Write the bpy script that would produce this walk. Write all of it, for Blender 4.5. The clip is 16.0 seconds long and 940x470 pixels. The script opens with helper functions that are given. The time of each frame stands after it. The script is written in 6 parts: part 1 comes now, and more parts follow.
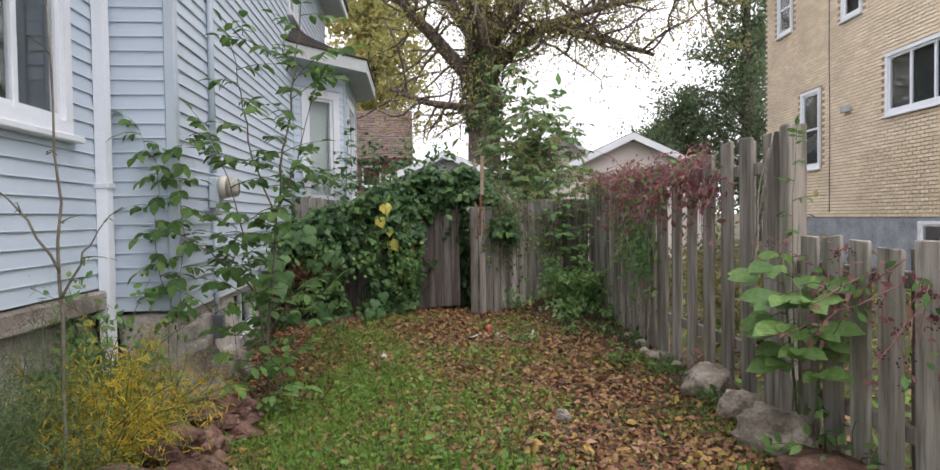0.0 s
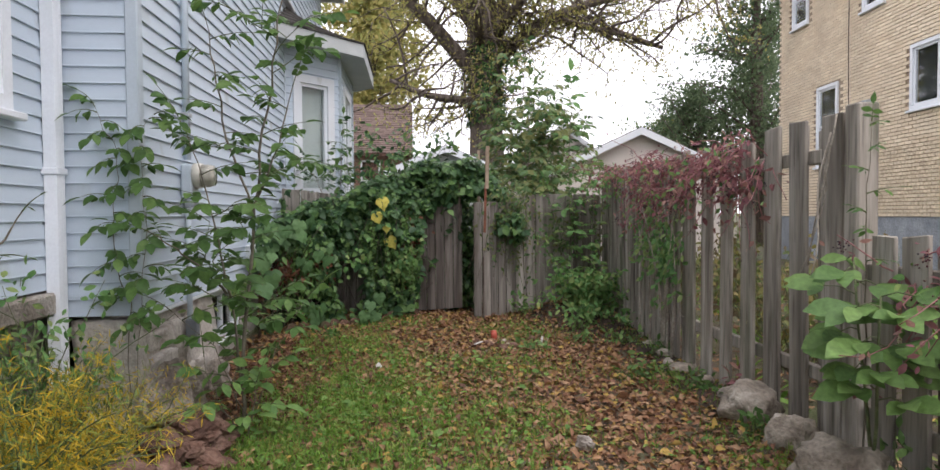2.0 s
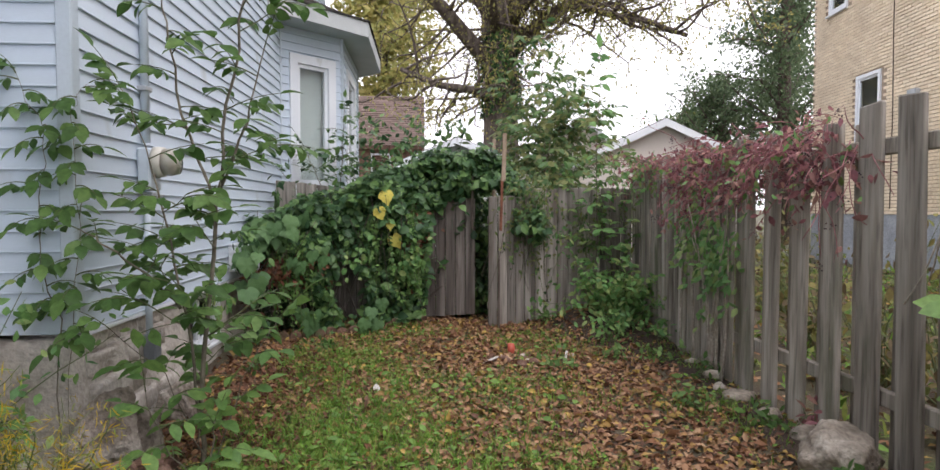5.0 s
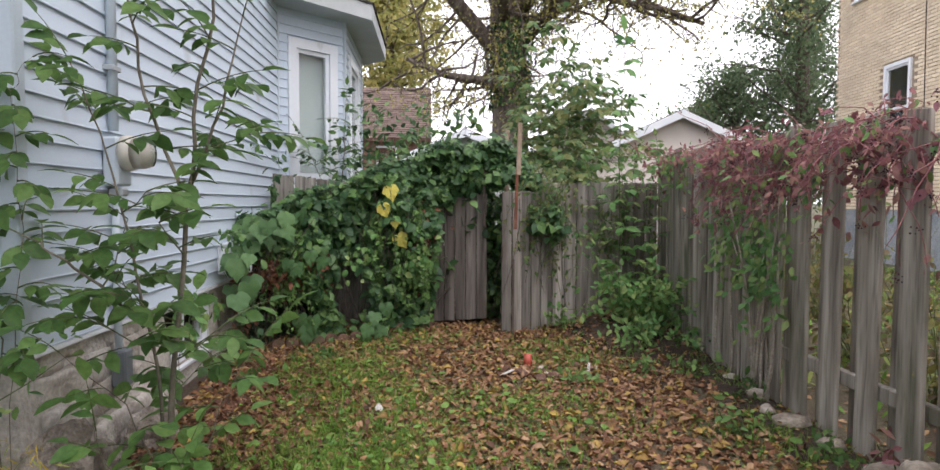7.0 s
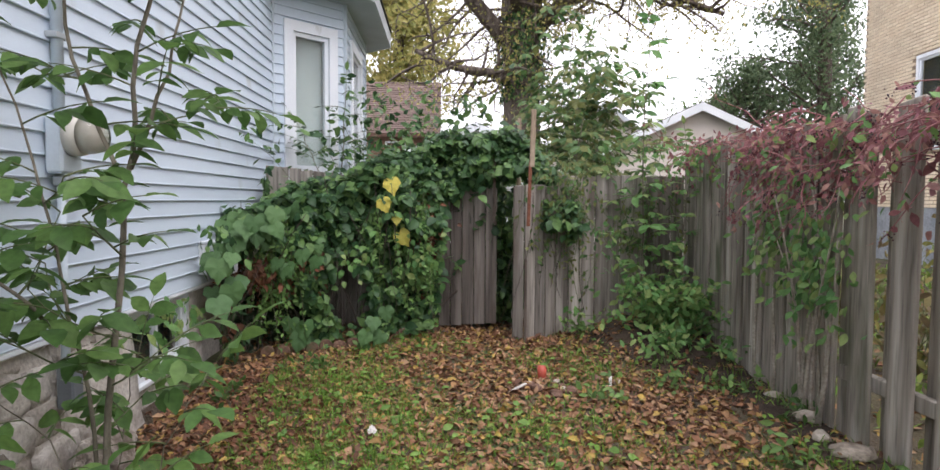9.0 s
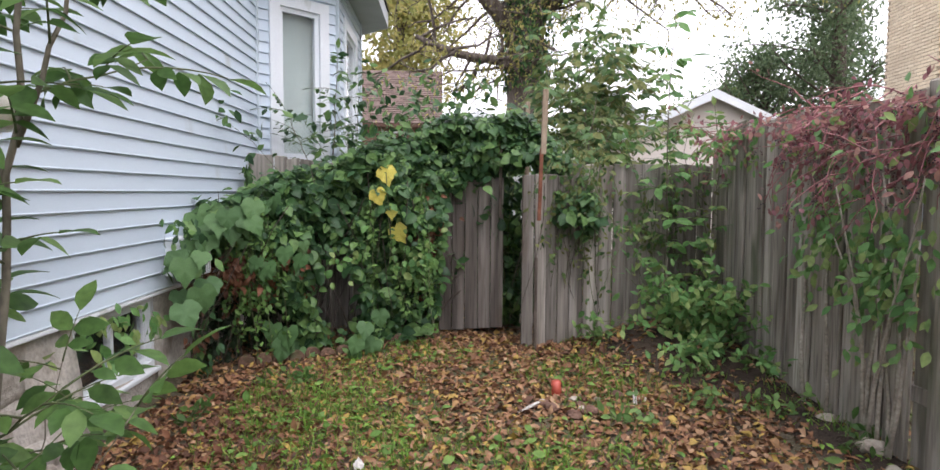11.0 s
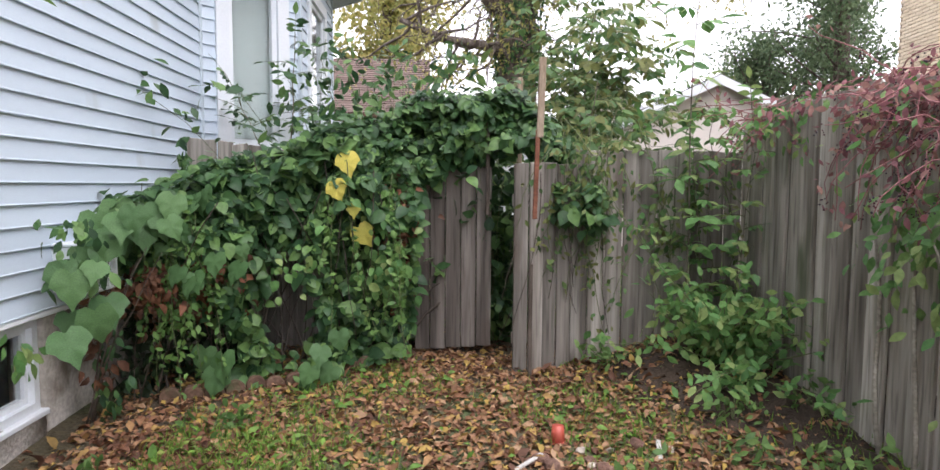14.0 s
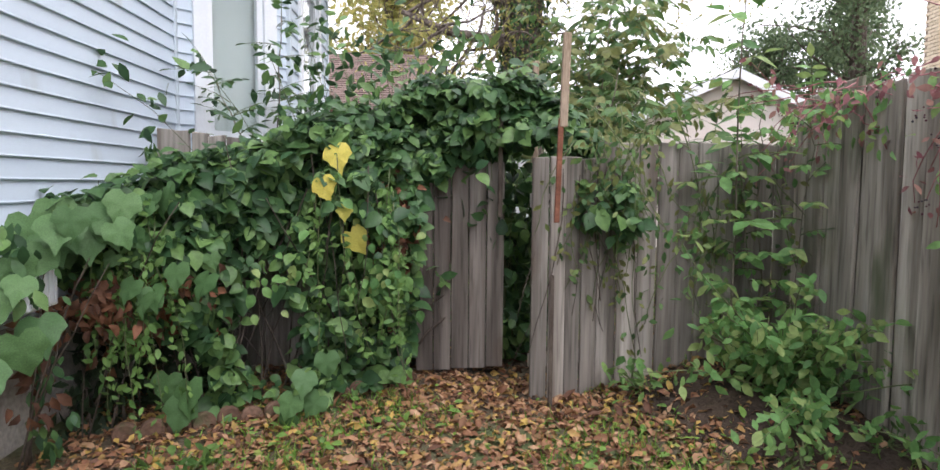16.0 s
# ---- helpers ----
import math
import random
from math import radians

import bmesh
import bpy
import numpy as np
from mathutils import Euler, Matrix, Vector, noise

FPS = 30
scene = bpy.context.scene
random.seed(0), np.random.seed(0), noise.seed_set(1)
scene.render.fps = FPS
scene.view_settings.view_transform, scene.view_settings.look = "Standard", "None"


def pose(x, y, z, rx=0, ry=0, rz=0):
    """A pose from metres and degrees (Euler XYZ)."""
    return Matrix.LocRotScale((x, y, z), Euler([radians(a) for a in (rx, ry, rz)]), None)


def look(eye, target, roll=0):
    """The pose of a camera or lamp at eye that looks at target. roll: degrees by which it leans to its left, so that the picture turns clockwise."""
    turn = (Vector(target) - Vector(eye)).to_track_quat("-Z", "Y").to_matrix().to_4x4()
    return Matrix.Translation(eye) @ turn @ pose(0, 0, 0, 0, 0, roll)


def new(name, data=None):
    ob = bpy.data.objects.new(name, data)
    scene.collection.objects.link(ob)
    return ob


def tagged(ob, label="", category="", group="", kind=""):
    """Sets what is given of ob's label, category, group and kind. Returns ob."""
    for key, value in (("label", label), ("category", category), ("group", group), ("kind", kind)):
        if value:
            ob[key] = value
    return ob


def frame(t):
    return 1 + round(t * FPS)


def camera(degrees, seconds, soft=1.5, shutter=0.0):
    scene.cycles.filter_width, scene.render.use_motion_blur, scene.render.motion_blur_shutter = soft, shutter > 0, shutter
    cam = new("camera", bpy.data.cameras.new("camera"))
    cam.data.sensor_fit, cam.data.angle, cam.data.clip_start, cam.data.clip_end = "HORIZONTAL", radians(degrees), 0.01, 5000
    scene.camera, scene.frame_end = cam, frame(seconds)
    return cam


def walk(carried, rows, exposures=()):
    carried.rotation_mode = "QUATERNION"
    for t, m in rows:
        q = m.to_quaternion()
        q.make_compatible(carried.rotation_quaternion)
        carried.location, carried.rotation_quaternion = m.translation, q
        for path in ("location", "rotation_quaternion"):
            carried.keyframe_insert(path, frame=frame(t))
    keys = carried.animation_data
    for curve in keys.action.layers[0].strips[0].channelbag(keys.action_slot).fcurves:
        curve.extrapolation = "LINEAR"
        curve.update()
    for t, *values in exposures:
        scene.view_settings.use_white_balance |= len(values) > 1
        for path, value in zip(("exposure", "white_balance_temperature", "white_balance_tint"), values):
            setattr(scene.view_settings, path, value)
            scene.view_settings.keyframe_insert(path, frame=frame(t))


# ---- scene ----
cam = camera(72.0, 16.0)
METRES, EYE, TILT, LEAN, TURN = 5.1, 1.5, -2.33, 0.0, -4.95
ROWS = [
    (0.0, 0.0, 0.0, 0.0, 0.01, 0.74, 0.79),
    (0.5, -0.0088, 0.0362, -0.0012, -0.02, 0.67, 0.76),
    (1.0, -0.0169, 0.0713, -0.0005, -0.12, 0.65, 0.66),
    (1.5, -0.0171, 0.0966, -0.0004, -0.11, 0.61, 0.52),
    (2.0, -0.0106, 0.1313, 0.0009, -0.05, 0.51, 0.33),
    (2.5, -0.0034, 0.1667, 0.0045, 0.27, 0.48, 0.2),
    (3.0, -0.0035, 0.1848, 0.0053, 0.67, 0.39, 0.07),
    (3.5, -0.0069, 0.2074, 0.0055, 0.94, 0.29, -0.0),
    (4.0, -0.011, 0.2433, 0.0036, 0.96, 0.28, 0.02),
    (6.5, -0.0175, 0.3964, 0.0196, 1.4, -0.42, -0.25),
    (7.0, -0.028, 0.4237, 0.0208, 1.59, -0.53, -0.22),
    (7.5, -0.0324, 0.4469, 0.0216, 1.71, -0.63, -0.27),
    (8.0, -0.0309, 0.4743, 0.0195, 2.0, -0.66, -0.29),
    (8.5, -0.027, 0.5103, 0.0193, 2.25, -0.72, -0.35),
    (9.0, -0.0271, 0.5382, 0.0203, 2.53, -0.78, -0.43),
    (11.5, -0.0384, 0.6978, 0.0254, 2.66, -1.67, -0.49),
    (12.0, -0.0353, 0.7315, 0.0284, 2.57, -1.79, -0.53),
    (12.5, -0.0368, 0.7632, 0.0285, 2.58, -1.88, -0.48),
    (13.0, -0.0389, 0.7979, 0.0292, 2.29, -1.89, -0.44),
    (13.5, -0.0382, 0.8265, 0.0303, 1.98, -1.95, -0.43),
    (14.0, -0.0316, 0.8586, 0.0307, 1.83, -2.1, -0.43),
    (14.5, -0.023, 0.8963, 0.0318, 1.75, -2.1, -0.56),
    (15.0, -0.0267, 0.924, 0.0324, 1.86, -2.22, -0.67),
    (15.5, -0.0365, 0.9572, 0.0336, 1.98, -2.22, -0.63),
    (16.0, -0.0459, 0.9851, 0.0347, 2.0, -2.23, -0.54),
]
walk(cam, [(t, pose(0, 0, EYE, TILT, LEAN, TURN) @ pose(METRES * x, METRES * y, METRES * z, 90 + pitch, roll, yaw)) for t, x, y, z, yaw, pitch, roll in ROWS],
     [(0.0, 0.88, 6500, 18), (4.0, 0.98, 6480, 19), (9.0, 1.2, 6420, 19), (12.5, 1.4, 6350, 19), (16.0, 1.5, 6350, 19)])

# ---- world, sun, exposure ----
world = bpy.data.worlds.new("overcast")
scene.world = world
world.use_nodes = True
wn, wl = world.node_tree.nodes, world.node_tree.links
wn.clear()
w_out = wn.new("ShaderNodeOutputWorld")
w_bg = wn.new("ShaderNodeBackground")
w_sky = wn.new("ShaderNodeTexSky")
w_sky.sky_type = "NISHITA"
w_sky.sun_disc = False
w_sky.sun_elevation = radians(62)
w_sky.sun_rotation = radians(149)
w_sky.dust_density = 4.0
w_sat = wn.new("ShaderNodeHueSaturation")
w_sat.inputs["Saturation"].default_value = 0.10
w_mix = wn.new("ShaderNodeMix")
w_mix.data_type = "RGBA"
w_mix.inputs[0].default_value = 0.86
w_mix.inputs[7].default_value = (11.0, 11.3, 11.7, 1)
w_bg.inputs["Strength"].default_value = 0.1
wl.new(w_sky.outputs[0], w_sat.inputs["Color"])
wl.new(w_sat.outputs[0], w_mix.inputs[6])
wl.new(w_mix.outputs[2], w_bg.inputs["Color"])
wl.new(w_bg.outputs[0], w_out.inputs[0])

sun_data = bpy.data.lights.new("sun", "SUN")
sun_data.energy = 0.7
sun_data.angle = radians(40)
sun_data.color = (1.0, 0.96, 0.9)
sun = new("sun", sun_data)
sun.matrix_world = look((6, -3, 22), (0, 7, 0))


# ---- materials ----
def material(name, rough=0.8, metal=0.0):
    m = bpy.data.materials.new(name)
    m.use_nodes = True
    b = m.node_tree.nodes["Principled BSDF"]
    b.inputs["Roughness"].default_value = rough
    b.inputs["Metallic"].default_value = metal
    return m, m.node_tree.nodes, m.node_tree.links, b


def ramp(nodes, stops):
    r = nodes.new("ShaderNodeValToRGB")
    while len(r.color_ramp.elements) < len(stops):
        r.color_ramp.elements.new(0.5)
    for e, (p, c) in zip(r.color_ramp.elements, stops):
        e.position, e.color = p, (*c, 1)
    return r


def noise_of(nodes, links, scale, detail=4, stretch=None, space="Object"):
    tc = nodes.new("ShaderNodeTexCoord")
    n = nodes.new("ShaderNodeTexNoise")
    n.inputs["Scale"].default_value = scale
    n.inputs["Detail"].default_value = detail
    src = tc.outputs[space]
    oi = nodes.new("ShaderNodeObjectInfo")
    ad = nodes.new("ShaderNodeVectorMath")
    ad.operation = "MULTIPLY_ADD"
    ad.inputs[1].default_value = (37.0, 23.0, 41.0)
    links.new(oi.outputs["Random"], ad.inputs[0])
    links.new(src, ad.inputs[2])
    src = ad.outputs[0]
    if stretch:
        mp = nodes.new("ShaderNodeMapping")
        mp.inputs["Scale"].default_value = stretch
        links.new(src, mp.inputs[0])
        src = mp.outputs[0]
    links.new(src, n.inputs["Vector"])
    return n.outputs["Fac"]


def blend(nodes, links, a, b, fac, mode="MIX"):
    mx = nodes.new("ShaderNodeMix")
    mx.data_type, mx.blend_type = "RGBA", mode
    for sock, v in ((0, fac), (6, a), (7, b)):
        if hasattr(v, "links"):
            links.new(v, mx.inputs[sock])
        else:
            mx.inputs[sock].default_value = (*v, 1) if isinstance(v, tuple) else v
    return mx.outputs[2]


def bumped(nodes, links, b, height, strength=0.3, dist=0.01):
    bp = nodes.new("ShaderNodeBump")
    bp.inputs["Strength"].default_value = strength
    bp.inputs["Distance"].default_value = dist
    links.new(height, bp.inputs["Height"])
    links.new(bp.outputs[0], b.inputs["Normal"])


def surface(name, stops, scale=6, fine=60, rough=0.85, bump=0.4, dist=0.008, stretch=None, vary=0.25, metal=0.0, stain=None, space="Object", grainy=0.8):
    """A material with a ramp over coarse noise, fine grain, a per-object shade and bump."""
    m, n, l, b = material(name, rough, metal)
    if rough > 0.75:
        b.inputs["Specular IOR Level"].default_value = 0.2
    coarse = noise_of(n, l, scale, 5, stretch, space)
    grain = noise_of(n, l, fine, 3, stretch, space)
    r = ramp(n, stops)
    l.new(coarse, r.inputs[0])
    g = ramp(n, [(0.32, (0.58,) * 3), (0.66, (1.06,) * 3)] if grainy < 1 else [(0.32, (0.6,) * 3), (0.46, (0.93,) * 3), (0.68, (1.08,) * 3)])
    l.new(grain, g.inputs[0])
    col = blend(n, l, r.outputs[0], g.outputs[0], grainy, "MULTIPLY")
    if stain:
        s = noise_of(n, l, stain[1], 6, stain[2] if len(stain) > 2 else None, space)
        sr = ramp(n, [(stain[3] if len(stain) > 3 else 0.52, (0, 0, 0)), (0.72, (1, 1, 1))])
        l.new(s, sr.inputs[0])
        col = blend(n, l, col, stain[0], sr.outputs[0])
    if vary:
        oi = n.new("ShaderNodeObjectInfo")
        vr = ramp(n, [(0, (1 - vary * 0.6,) * 3), (1, (1 + vary * 0.4,) * 3)])
        l.new(oi.outputs["Random"], vr.inputs[0])
        col = blend(n, l, col, vr.outputs[0], 1.0, "MULTIPLY")
    l.new(col, b.inputs["Base Color"])
    bumped(n, l, b, grain, bump, dist)
    return m


def leafy(name, colours, rough=0.5, through_light=0.3, spread=1.0):
    """Leaf material: colours picked per leaf, a little light passing through."""
    m, n, l, b = material(name, rough)
    ge = n.new("ShaderNodeNewGeometry")
    k = len(colours)
    r = ramp(n, [(i / k, c) for i, c in enumerate(colours)])
    r.color_ramp.interpolation = "LINEAR"
    oi = n.new("ShaderNodeObjectInfo")
    ad = n.new("ShaderNodeMath")
    ad.operation = "ADD"
    l.new(ge.outputs["Random Per Island"], ad.inputs[0])
    l.new(oi.outputs["Random"], ad.inputs[1])
    fr = n.new("ShaderNodeMath")
    fr.operation = "FRACT"
    l.new(ad.outputs[0], fr.inputs[0])
    l.new(fr.outputs[0], r.inputs[0])
    nz = noise_of(n, l, 35, 3)
    g = ramp(n, [(0.3, (0.7, 0.7, 0.7)), (0.75, (1.1, 1.1, 1.05))])
    l.new(nz, g.inputs[0])
    col = blend(n, l, r.outputs[0], g.outputs[0], 1.0, "MULTIPLY")
    l.new(col, b.inputs["Base Color"])
    b.inputs["Specular IOR Level"].default_value = 0.22
    if through_light:
        tr = n.new("ShaderNodeBsdfTranslucent")
        l.new(col, tr.inputs["Color"])
        ms = n.new("ShaderNodeMixShader")
        ms.inputs[0].default_value = through_light
        l.new(b.outputs[0], ms.inputs[1])
        l.new(tr.outputs[0], ms.inputs[2])
        l.new(ms.outputs[0], n["Material Output"].inputs[0])
    return m


M_SIDING = surface("vinyl_siding", [(0.3, (0.52, 0.605, 0.69)), (0.7, (0.565, 0.65, 0.73))], 1.3, 90, 0.45, 0.12, 0.002, (0.4, 0.4, 5), 0.06, 0, ((0.42, 0.47, 0.49), 2.2, (1, 1, 0.3), 0.62), grainy=0.12)
M_TRIM = surface("white_trim", [(0.3, (0.72, 0.76, 0.80)), (0.7, (0.80, 0.83, 0.86))], 2, 60, 0.4, 0.1, 0.002, None, 0.05, 0, ((0.5, 0.52, 0.5), 3, (1, 1, 0.3), 0.66), grainy=0.12)
M_CORNER = surface("blue_grey_trim", [(0.3, (0.46, 0.54, 0.60)), (0.7, (0.54, 0.61, 0.67))], 2, 60, 0.45, 0.1, 0.002, None, 0.05, grainy=0.12)
M_STUCCO = surface("cracked_foundation", [(0.3, (0.14, 0.11, 0.09)), (0.48, (0.37, 0.325, 0.28)), (0.68, (0.56, 0.52, 0.47))], 2.4, 45, 0.95, 0.8, 0.02, None, 0.15, 0, ((0.16, 0.13, 0.10), 5, None, 0.55))
M_PLASTER = surface("pale_cracked_plaster", [(0.3, (0.25, 0.215, 0.18)), (0.45, (0.47, 0.43, 0.38)), (0.7, (0.66, 0.62, 0.565))], 2.6, 40, 0.95, 0.7, 0.015, None, 0.1, 0, ((0.20, 0.165, 0.13), 4.5, None, 0.57), grainy=0.6)
M_FENCE = surface("weathered_wood", [(0.3, (0.16, 0.14, 0.115)), (0.5, (0.33, 0.295, 0.25)), (0.7, (0.50, 0.46, 0.40))], 2.0, 9, 0.9, 0.7, 0.006, (5, 5, 0.35), 0.48, 0, ((0.11, 0.12, 0.075), 2.0, (2, 2, 0.5), 0.56), grainy=1.0)
M_GATE = surface("old_grey_boards", [(0.3, (0.13, 0.113, 0.097)), (0.5, (0.26, 0.235, 0.205)), (0.7, (0.44, 0.405, 0.36))], 1.8, 8, 0.9, 0.8, 0.007, (6, 6, 0.3), 0.6, 0, ((0.13, 0.10, 0.08), 2.5, (2, 2, 0.5), 0.58), grainy=1.0)
# browner than the grey boards, with the shade under the vine in its colour
M_SHADEGATE = surface("shaded_brown_boards", [(0.3, (0.072, 0.061, 0.052)), (0.5, (0.145, 0.126, 0.109)), (0.7, (0.27, 0.24, 0.21))], 1.8, 8, 0.9, 0.8, 0.007, (6, 6, 0.3), 0.4, 0, ((0.10, 0.075, 0.06), 2.5, (2, 2, 0.5), 0.56), grainy=1.0)
M_DARKWOOD = surface("dark_bare_stem", [(0.3, (0.07, 0.055, 0.045)), (0.7, (0.16, 0.13, 0.105))], 8, 50, 0.9, 0.8, 0.01, (3, 3, 0.6), 0.3)
M_BARK = surface("tree_bark", [(0.3, (0.085, 0.068, 0.056)), (0.6, (0.20, 0.165, 0.14)), (0.8, (0.30, 0.26, 0.22))], 3.5, 16, 0.95, 1.0, 0.05, (3, 3, 0.7), 0.1)
M_STEM = surface("sapling_stem", [(0.3, (0.13, 0.115, 0.085)), (0.7, (0.25, 0.22, 0.17))], 14, 60, 0.8, 0.4, 0.004, (1, 1, 0.4), 0.25)
M_GREENSTEM = surface("green_stem", [(0.3, (0.07, 0.10, 0.035)), (0.7, (0.15, 0.17, 0.07))], 14, 60, 0.7, 0.3, 0.004, None, 0.25)
M_PALESTEM = surface("pale_dry_stem", [(0.3, (0.30, 0.26, 0.21)), (0.7, (0.48, 0.43, 0.36))], 10, 50, 0.85, 0.3, 0.003, None, 0.1)
M_POLE = surface("pole_wood", [(0.3, (0.30, 0.22, 0.15)), (0.7, (0.45, 0.36, 0.27))], 5, 40, 0.85, 0.5, 0.004, (5, 5, 0.4), 0.2)
M_RUST = surface("rusty_metal", [(0.3, (0.13, 0.05, 0.03)), (0.7, (0.28, 0.12, 0.075))], 9, 70, 0.8, 0.5, 0.003, None, 0.1)
M_ROCK = surface("pale_boulder", [(0.3, (0.20, 0.165, 0.13)), (0.5, (0.40, 0.345, 0.28)), (0.7, (0.58, 0.52, 0.44))], 5, 34, 0.95, 0.9, 0.02, None, 0.25, 0, ((0.13, 0.11, 0.085), 3.5, None, 0.55))
M_REDSTONE = surface("red_brown_rubble", [(0.3, (0.07, 0.04, 0.03)), (0.5, (0.165, 0.095, 0.07)), (0.72, (0.29, 0.19, 0.145))], 6, 40, 0.95, 0.9, 0.02, None, 0.4)
M_EDGING = surface("terracotta_edging", [(0.3, (0.10, 0.06, 0.042)), (0.7, (0.24, 0.15, 0.105))], 7, 45, 0.95, 0.7, 0.01, None, 0.3, 0, ((0.09, 0.10, 0.05), 6, None, 0.58))
M_BRICK = surface("buff_brick", [(0.3, (0.72, 0.59, 0.42)), (0.7, (0.82, 0.70, 0.52))], 4, 30, 0.9, 0.5, 0.006, None, 0.16)
M_MORTAR = surface("brown_mortar", [(0.3, (0.32, 0.25, 0.18)), (0.7, (0.42, 0.34, 0.26))], 5, 60, 0.95, 0.4, 0.004, None, 0)
M_PAINTED_BLOCK = surface("blue_grey_block", [(0.3, (0.26, 0.29, 0.32)), (0.7, (0.40, 0.43, 0.46))], 3, 40, 0.9, 0.6, 0.01, None, 0.15)
M_GARAGE = surface("cream_stucco", [(0.3, (0.68, 0.62, 0.57)), (0.7, (0.78, 0.72, 0.67))], 1.5, 50, 0.95, 0.4, 0.01, None, 0.05, grainy=0.12)
M_SHINGLE = surface("brown_shingles", [(0.3, (0.11, 0.062, 0.048)), (0.7, (0.20, 0.12, 0.095))], 2.5, 30, 0.95, 0.7, 0.02, None, 0.3)
M_DARKSHINGLE = surface("dark_shingles", [(0.3, (0.04, 0.038, 0.036)), (0.7, (0.10, 0.092, 0.085))], 3, 30, 0.95, 0.7, 0.02, None, 0.25)
M_SOFFIT = surface("soffit_paint", [(0.3, (0.40, 0.43, 0.43)), (0.7, (0.50, 0.53, 0.53))], 2, 40, 0.6, 0.2, 0.004, None, 0.05, grainy=0.12)
M_REDBRICKWALL = surface("far_red_wall", [(0.3, (0.20, 0.11, 0.085)), (0.7, (0.30, 0.18, 0.14))], 3, 30, 0.9, 0.5, 0.01, None, 0.1)
M_GREYMETAL = surface("grey_meter_box", [(0.3, (0.34, 0.37, 0.39)), (0.7, (0.44, 0.47, 0.49))], 3, 60, 0.5, 0.1, 0.002, None, 0.05, 0.3, grainy=0.12)
M_CURTAIN = surface("pale_blind", [(0.3, (0.52, 0.58, 0.58)), (0.7, (0.62, 0.67, 0.66))], 1.2, 30, 0.8, 0.2, 0.003, (3, 3, 0.5), 0, grainy=0.12)
# near-black colour that stands for an unlit room behind a pane
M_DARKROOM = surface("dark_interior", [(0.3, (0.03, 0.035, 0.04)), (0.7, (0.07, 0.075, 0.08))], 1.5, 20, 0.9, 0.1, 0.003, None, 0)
M_SOIL = surface("dark_soil", [(0.3, (0.035, 0.026, 0.02)), (0.7, (0.085, 0.062, 0.045))], 5, 60, 0.95, 1.0, 0.02, None, 0)
M_CUP = surface("faded_red_plastic", [(0.3, (0.40, 0.06, 0.04)), (0.7, (0.48, 0.10, 0.065))], 8, 60, 0.45, 0.1, 0.002, None, 0, grainy=0.12)
M_WHITEBIT = surface("scuffed_white", [(0.3, (0.38, 0.36, 0.33)), (0.7, (0.58, 0.56, 0.52))], 15, 80, 0.6, 0.2, 0.002, None, 0.15)


def glass(name, tint=(0.9, 0.95, 0.95)):
    m, n, l, b = material(name, 0.03)
    b.inputs["Base Color"].default_value = (*tint, 1)
    b.inputs["Transmission Weight"].default_value = 1.0
    b.inputs["IOR"].default_value = 1.45
    return m


M_GLASS = glass("window_glass")
M_METERGLASS = glass("meter_glass", (0.95, 0.95, 0.9))
M_BEIGE = surface("beige_plastic", [(0.3, (0.55, 0.53, 0.46)), (0.7, (0.66, 0.64, 0.57))], 8, 60, 0.35, 0.1, 0.002, None, 0, grainy=0.1)

G_VINE = leafy("vine_leaves", [(0.028, 0.07, 0.03), (0.05, 0.115, 0.045), (0.085, 0.175, 0.06), (0.035, 0.09, 0.038), (0.14, 0.25, 0.08)], 0.4, 0.25)
# near-black leaf colours that stand for the shade deep in the vine
G_INNER = leafy("shade_painted_leaves", [(0.018, 0.035, 0.016), (0.03, 0.055, 0.022), (0.024, 0.04, 0.02)], 0.6, 0.1)
G_BIGVINE = leafy("broad_pale_leaves", [(0.08, 0.17, 0.065), (0.11, 0.22, 0.085), (0.14, 0.26, 0.10), (0.095, 0.19, 0.075)], 0.5, 0.3)
G_SAPLING = leafy("sapling_leaves", [(0.07, 0.15, 0.045), (0.11, 0.21, 0.06), (0.17, 0.29, 0.085), (0.085, 0.175, 0.05)], 0.45, 0.45)
G_BRIGHT2 = leafy("low_shoot_leaves", [(0.09, 0.19, 0.055), (0.13, 0.25, 0.07), (0.17, 0.30, 0.085)], 0.5, 0.35)
G_BRIGHT = leafy("bright_leaves", [(0.15, 0.27, 0.085), (0.19, 0.33, 0.10), (0.23, 0.37, 0.12), (0.13, 0.24, 0.08)], 0.5, 0.35)
G_SHRUB2 = leafy("corner_climber_leaves", [(0.06, 0.125, 0.05), (0.095, 0.18, 0.065), (0.14, 0.24, 0.08), (0.20, 0.22, 0.08)], 0.5, 0.35)
G_SHRUB = leafy("shrub_leaves", [(0.09, 0.21, 0.07), (0.14, 0.30, 0.10), (0.21, 0.39, 0.13), (0.16, 0.33, 0.11), (0.29, 0.39, 0.14)], 0.42, 0.4)
G_RED = leafy("red_creeper_leaves", [(0.27, 0.11, 0.12), (0.40, 0.185, 0.19), (0.31, 0.13, 0.155), (0.22, 0.09, 0.10), (0.46, 0.26, 0.22)], 0.5, 0.45)
G_YELLOW = leafy("yellow_leaves", [(0.70, 0.55, 0.08), (0.78, 0.66, 0.14), (0.60, 0.55, 0.12)], 0.5, 0.35)
G_YARD = leafy("yellowing_shrub_leaves", [(0.10, 0.14, 0.05), (0.18, 0.20, 0.06), (0.28, 0.24, 0.08), (0.16, 0.12, 0.07)], 0.55, 0.35)
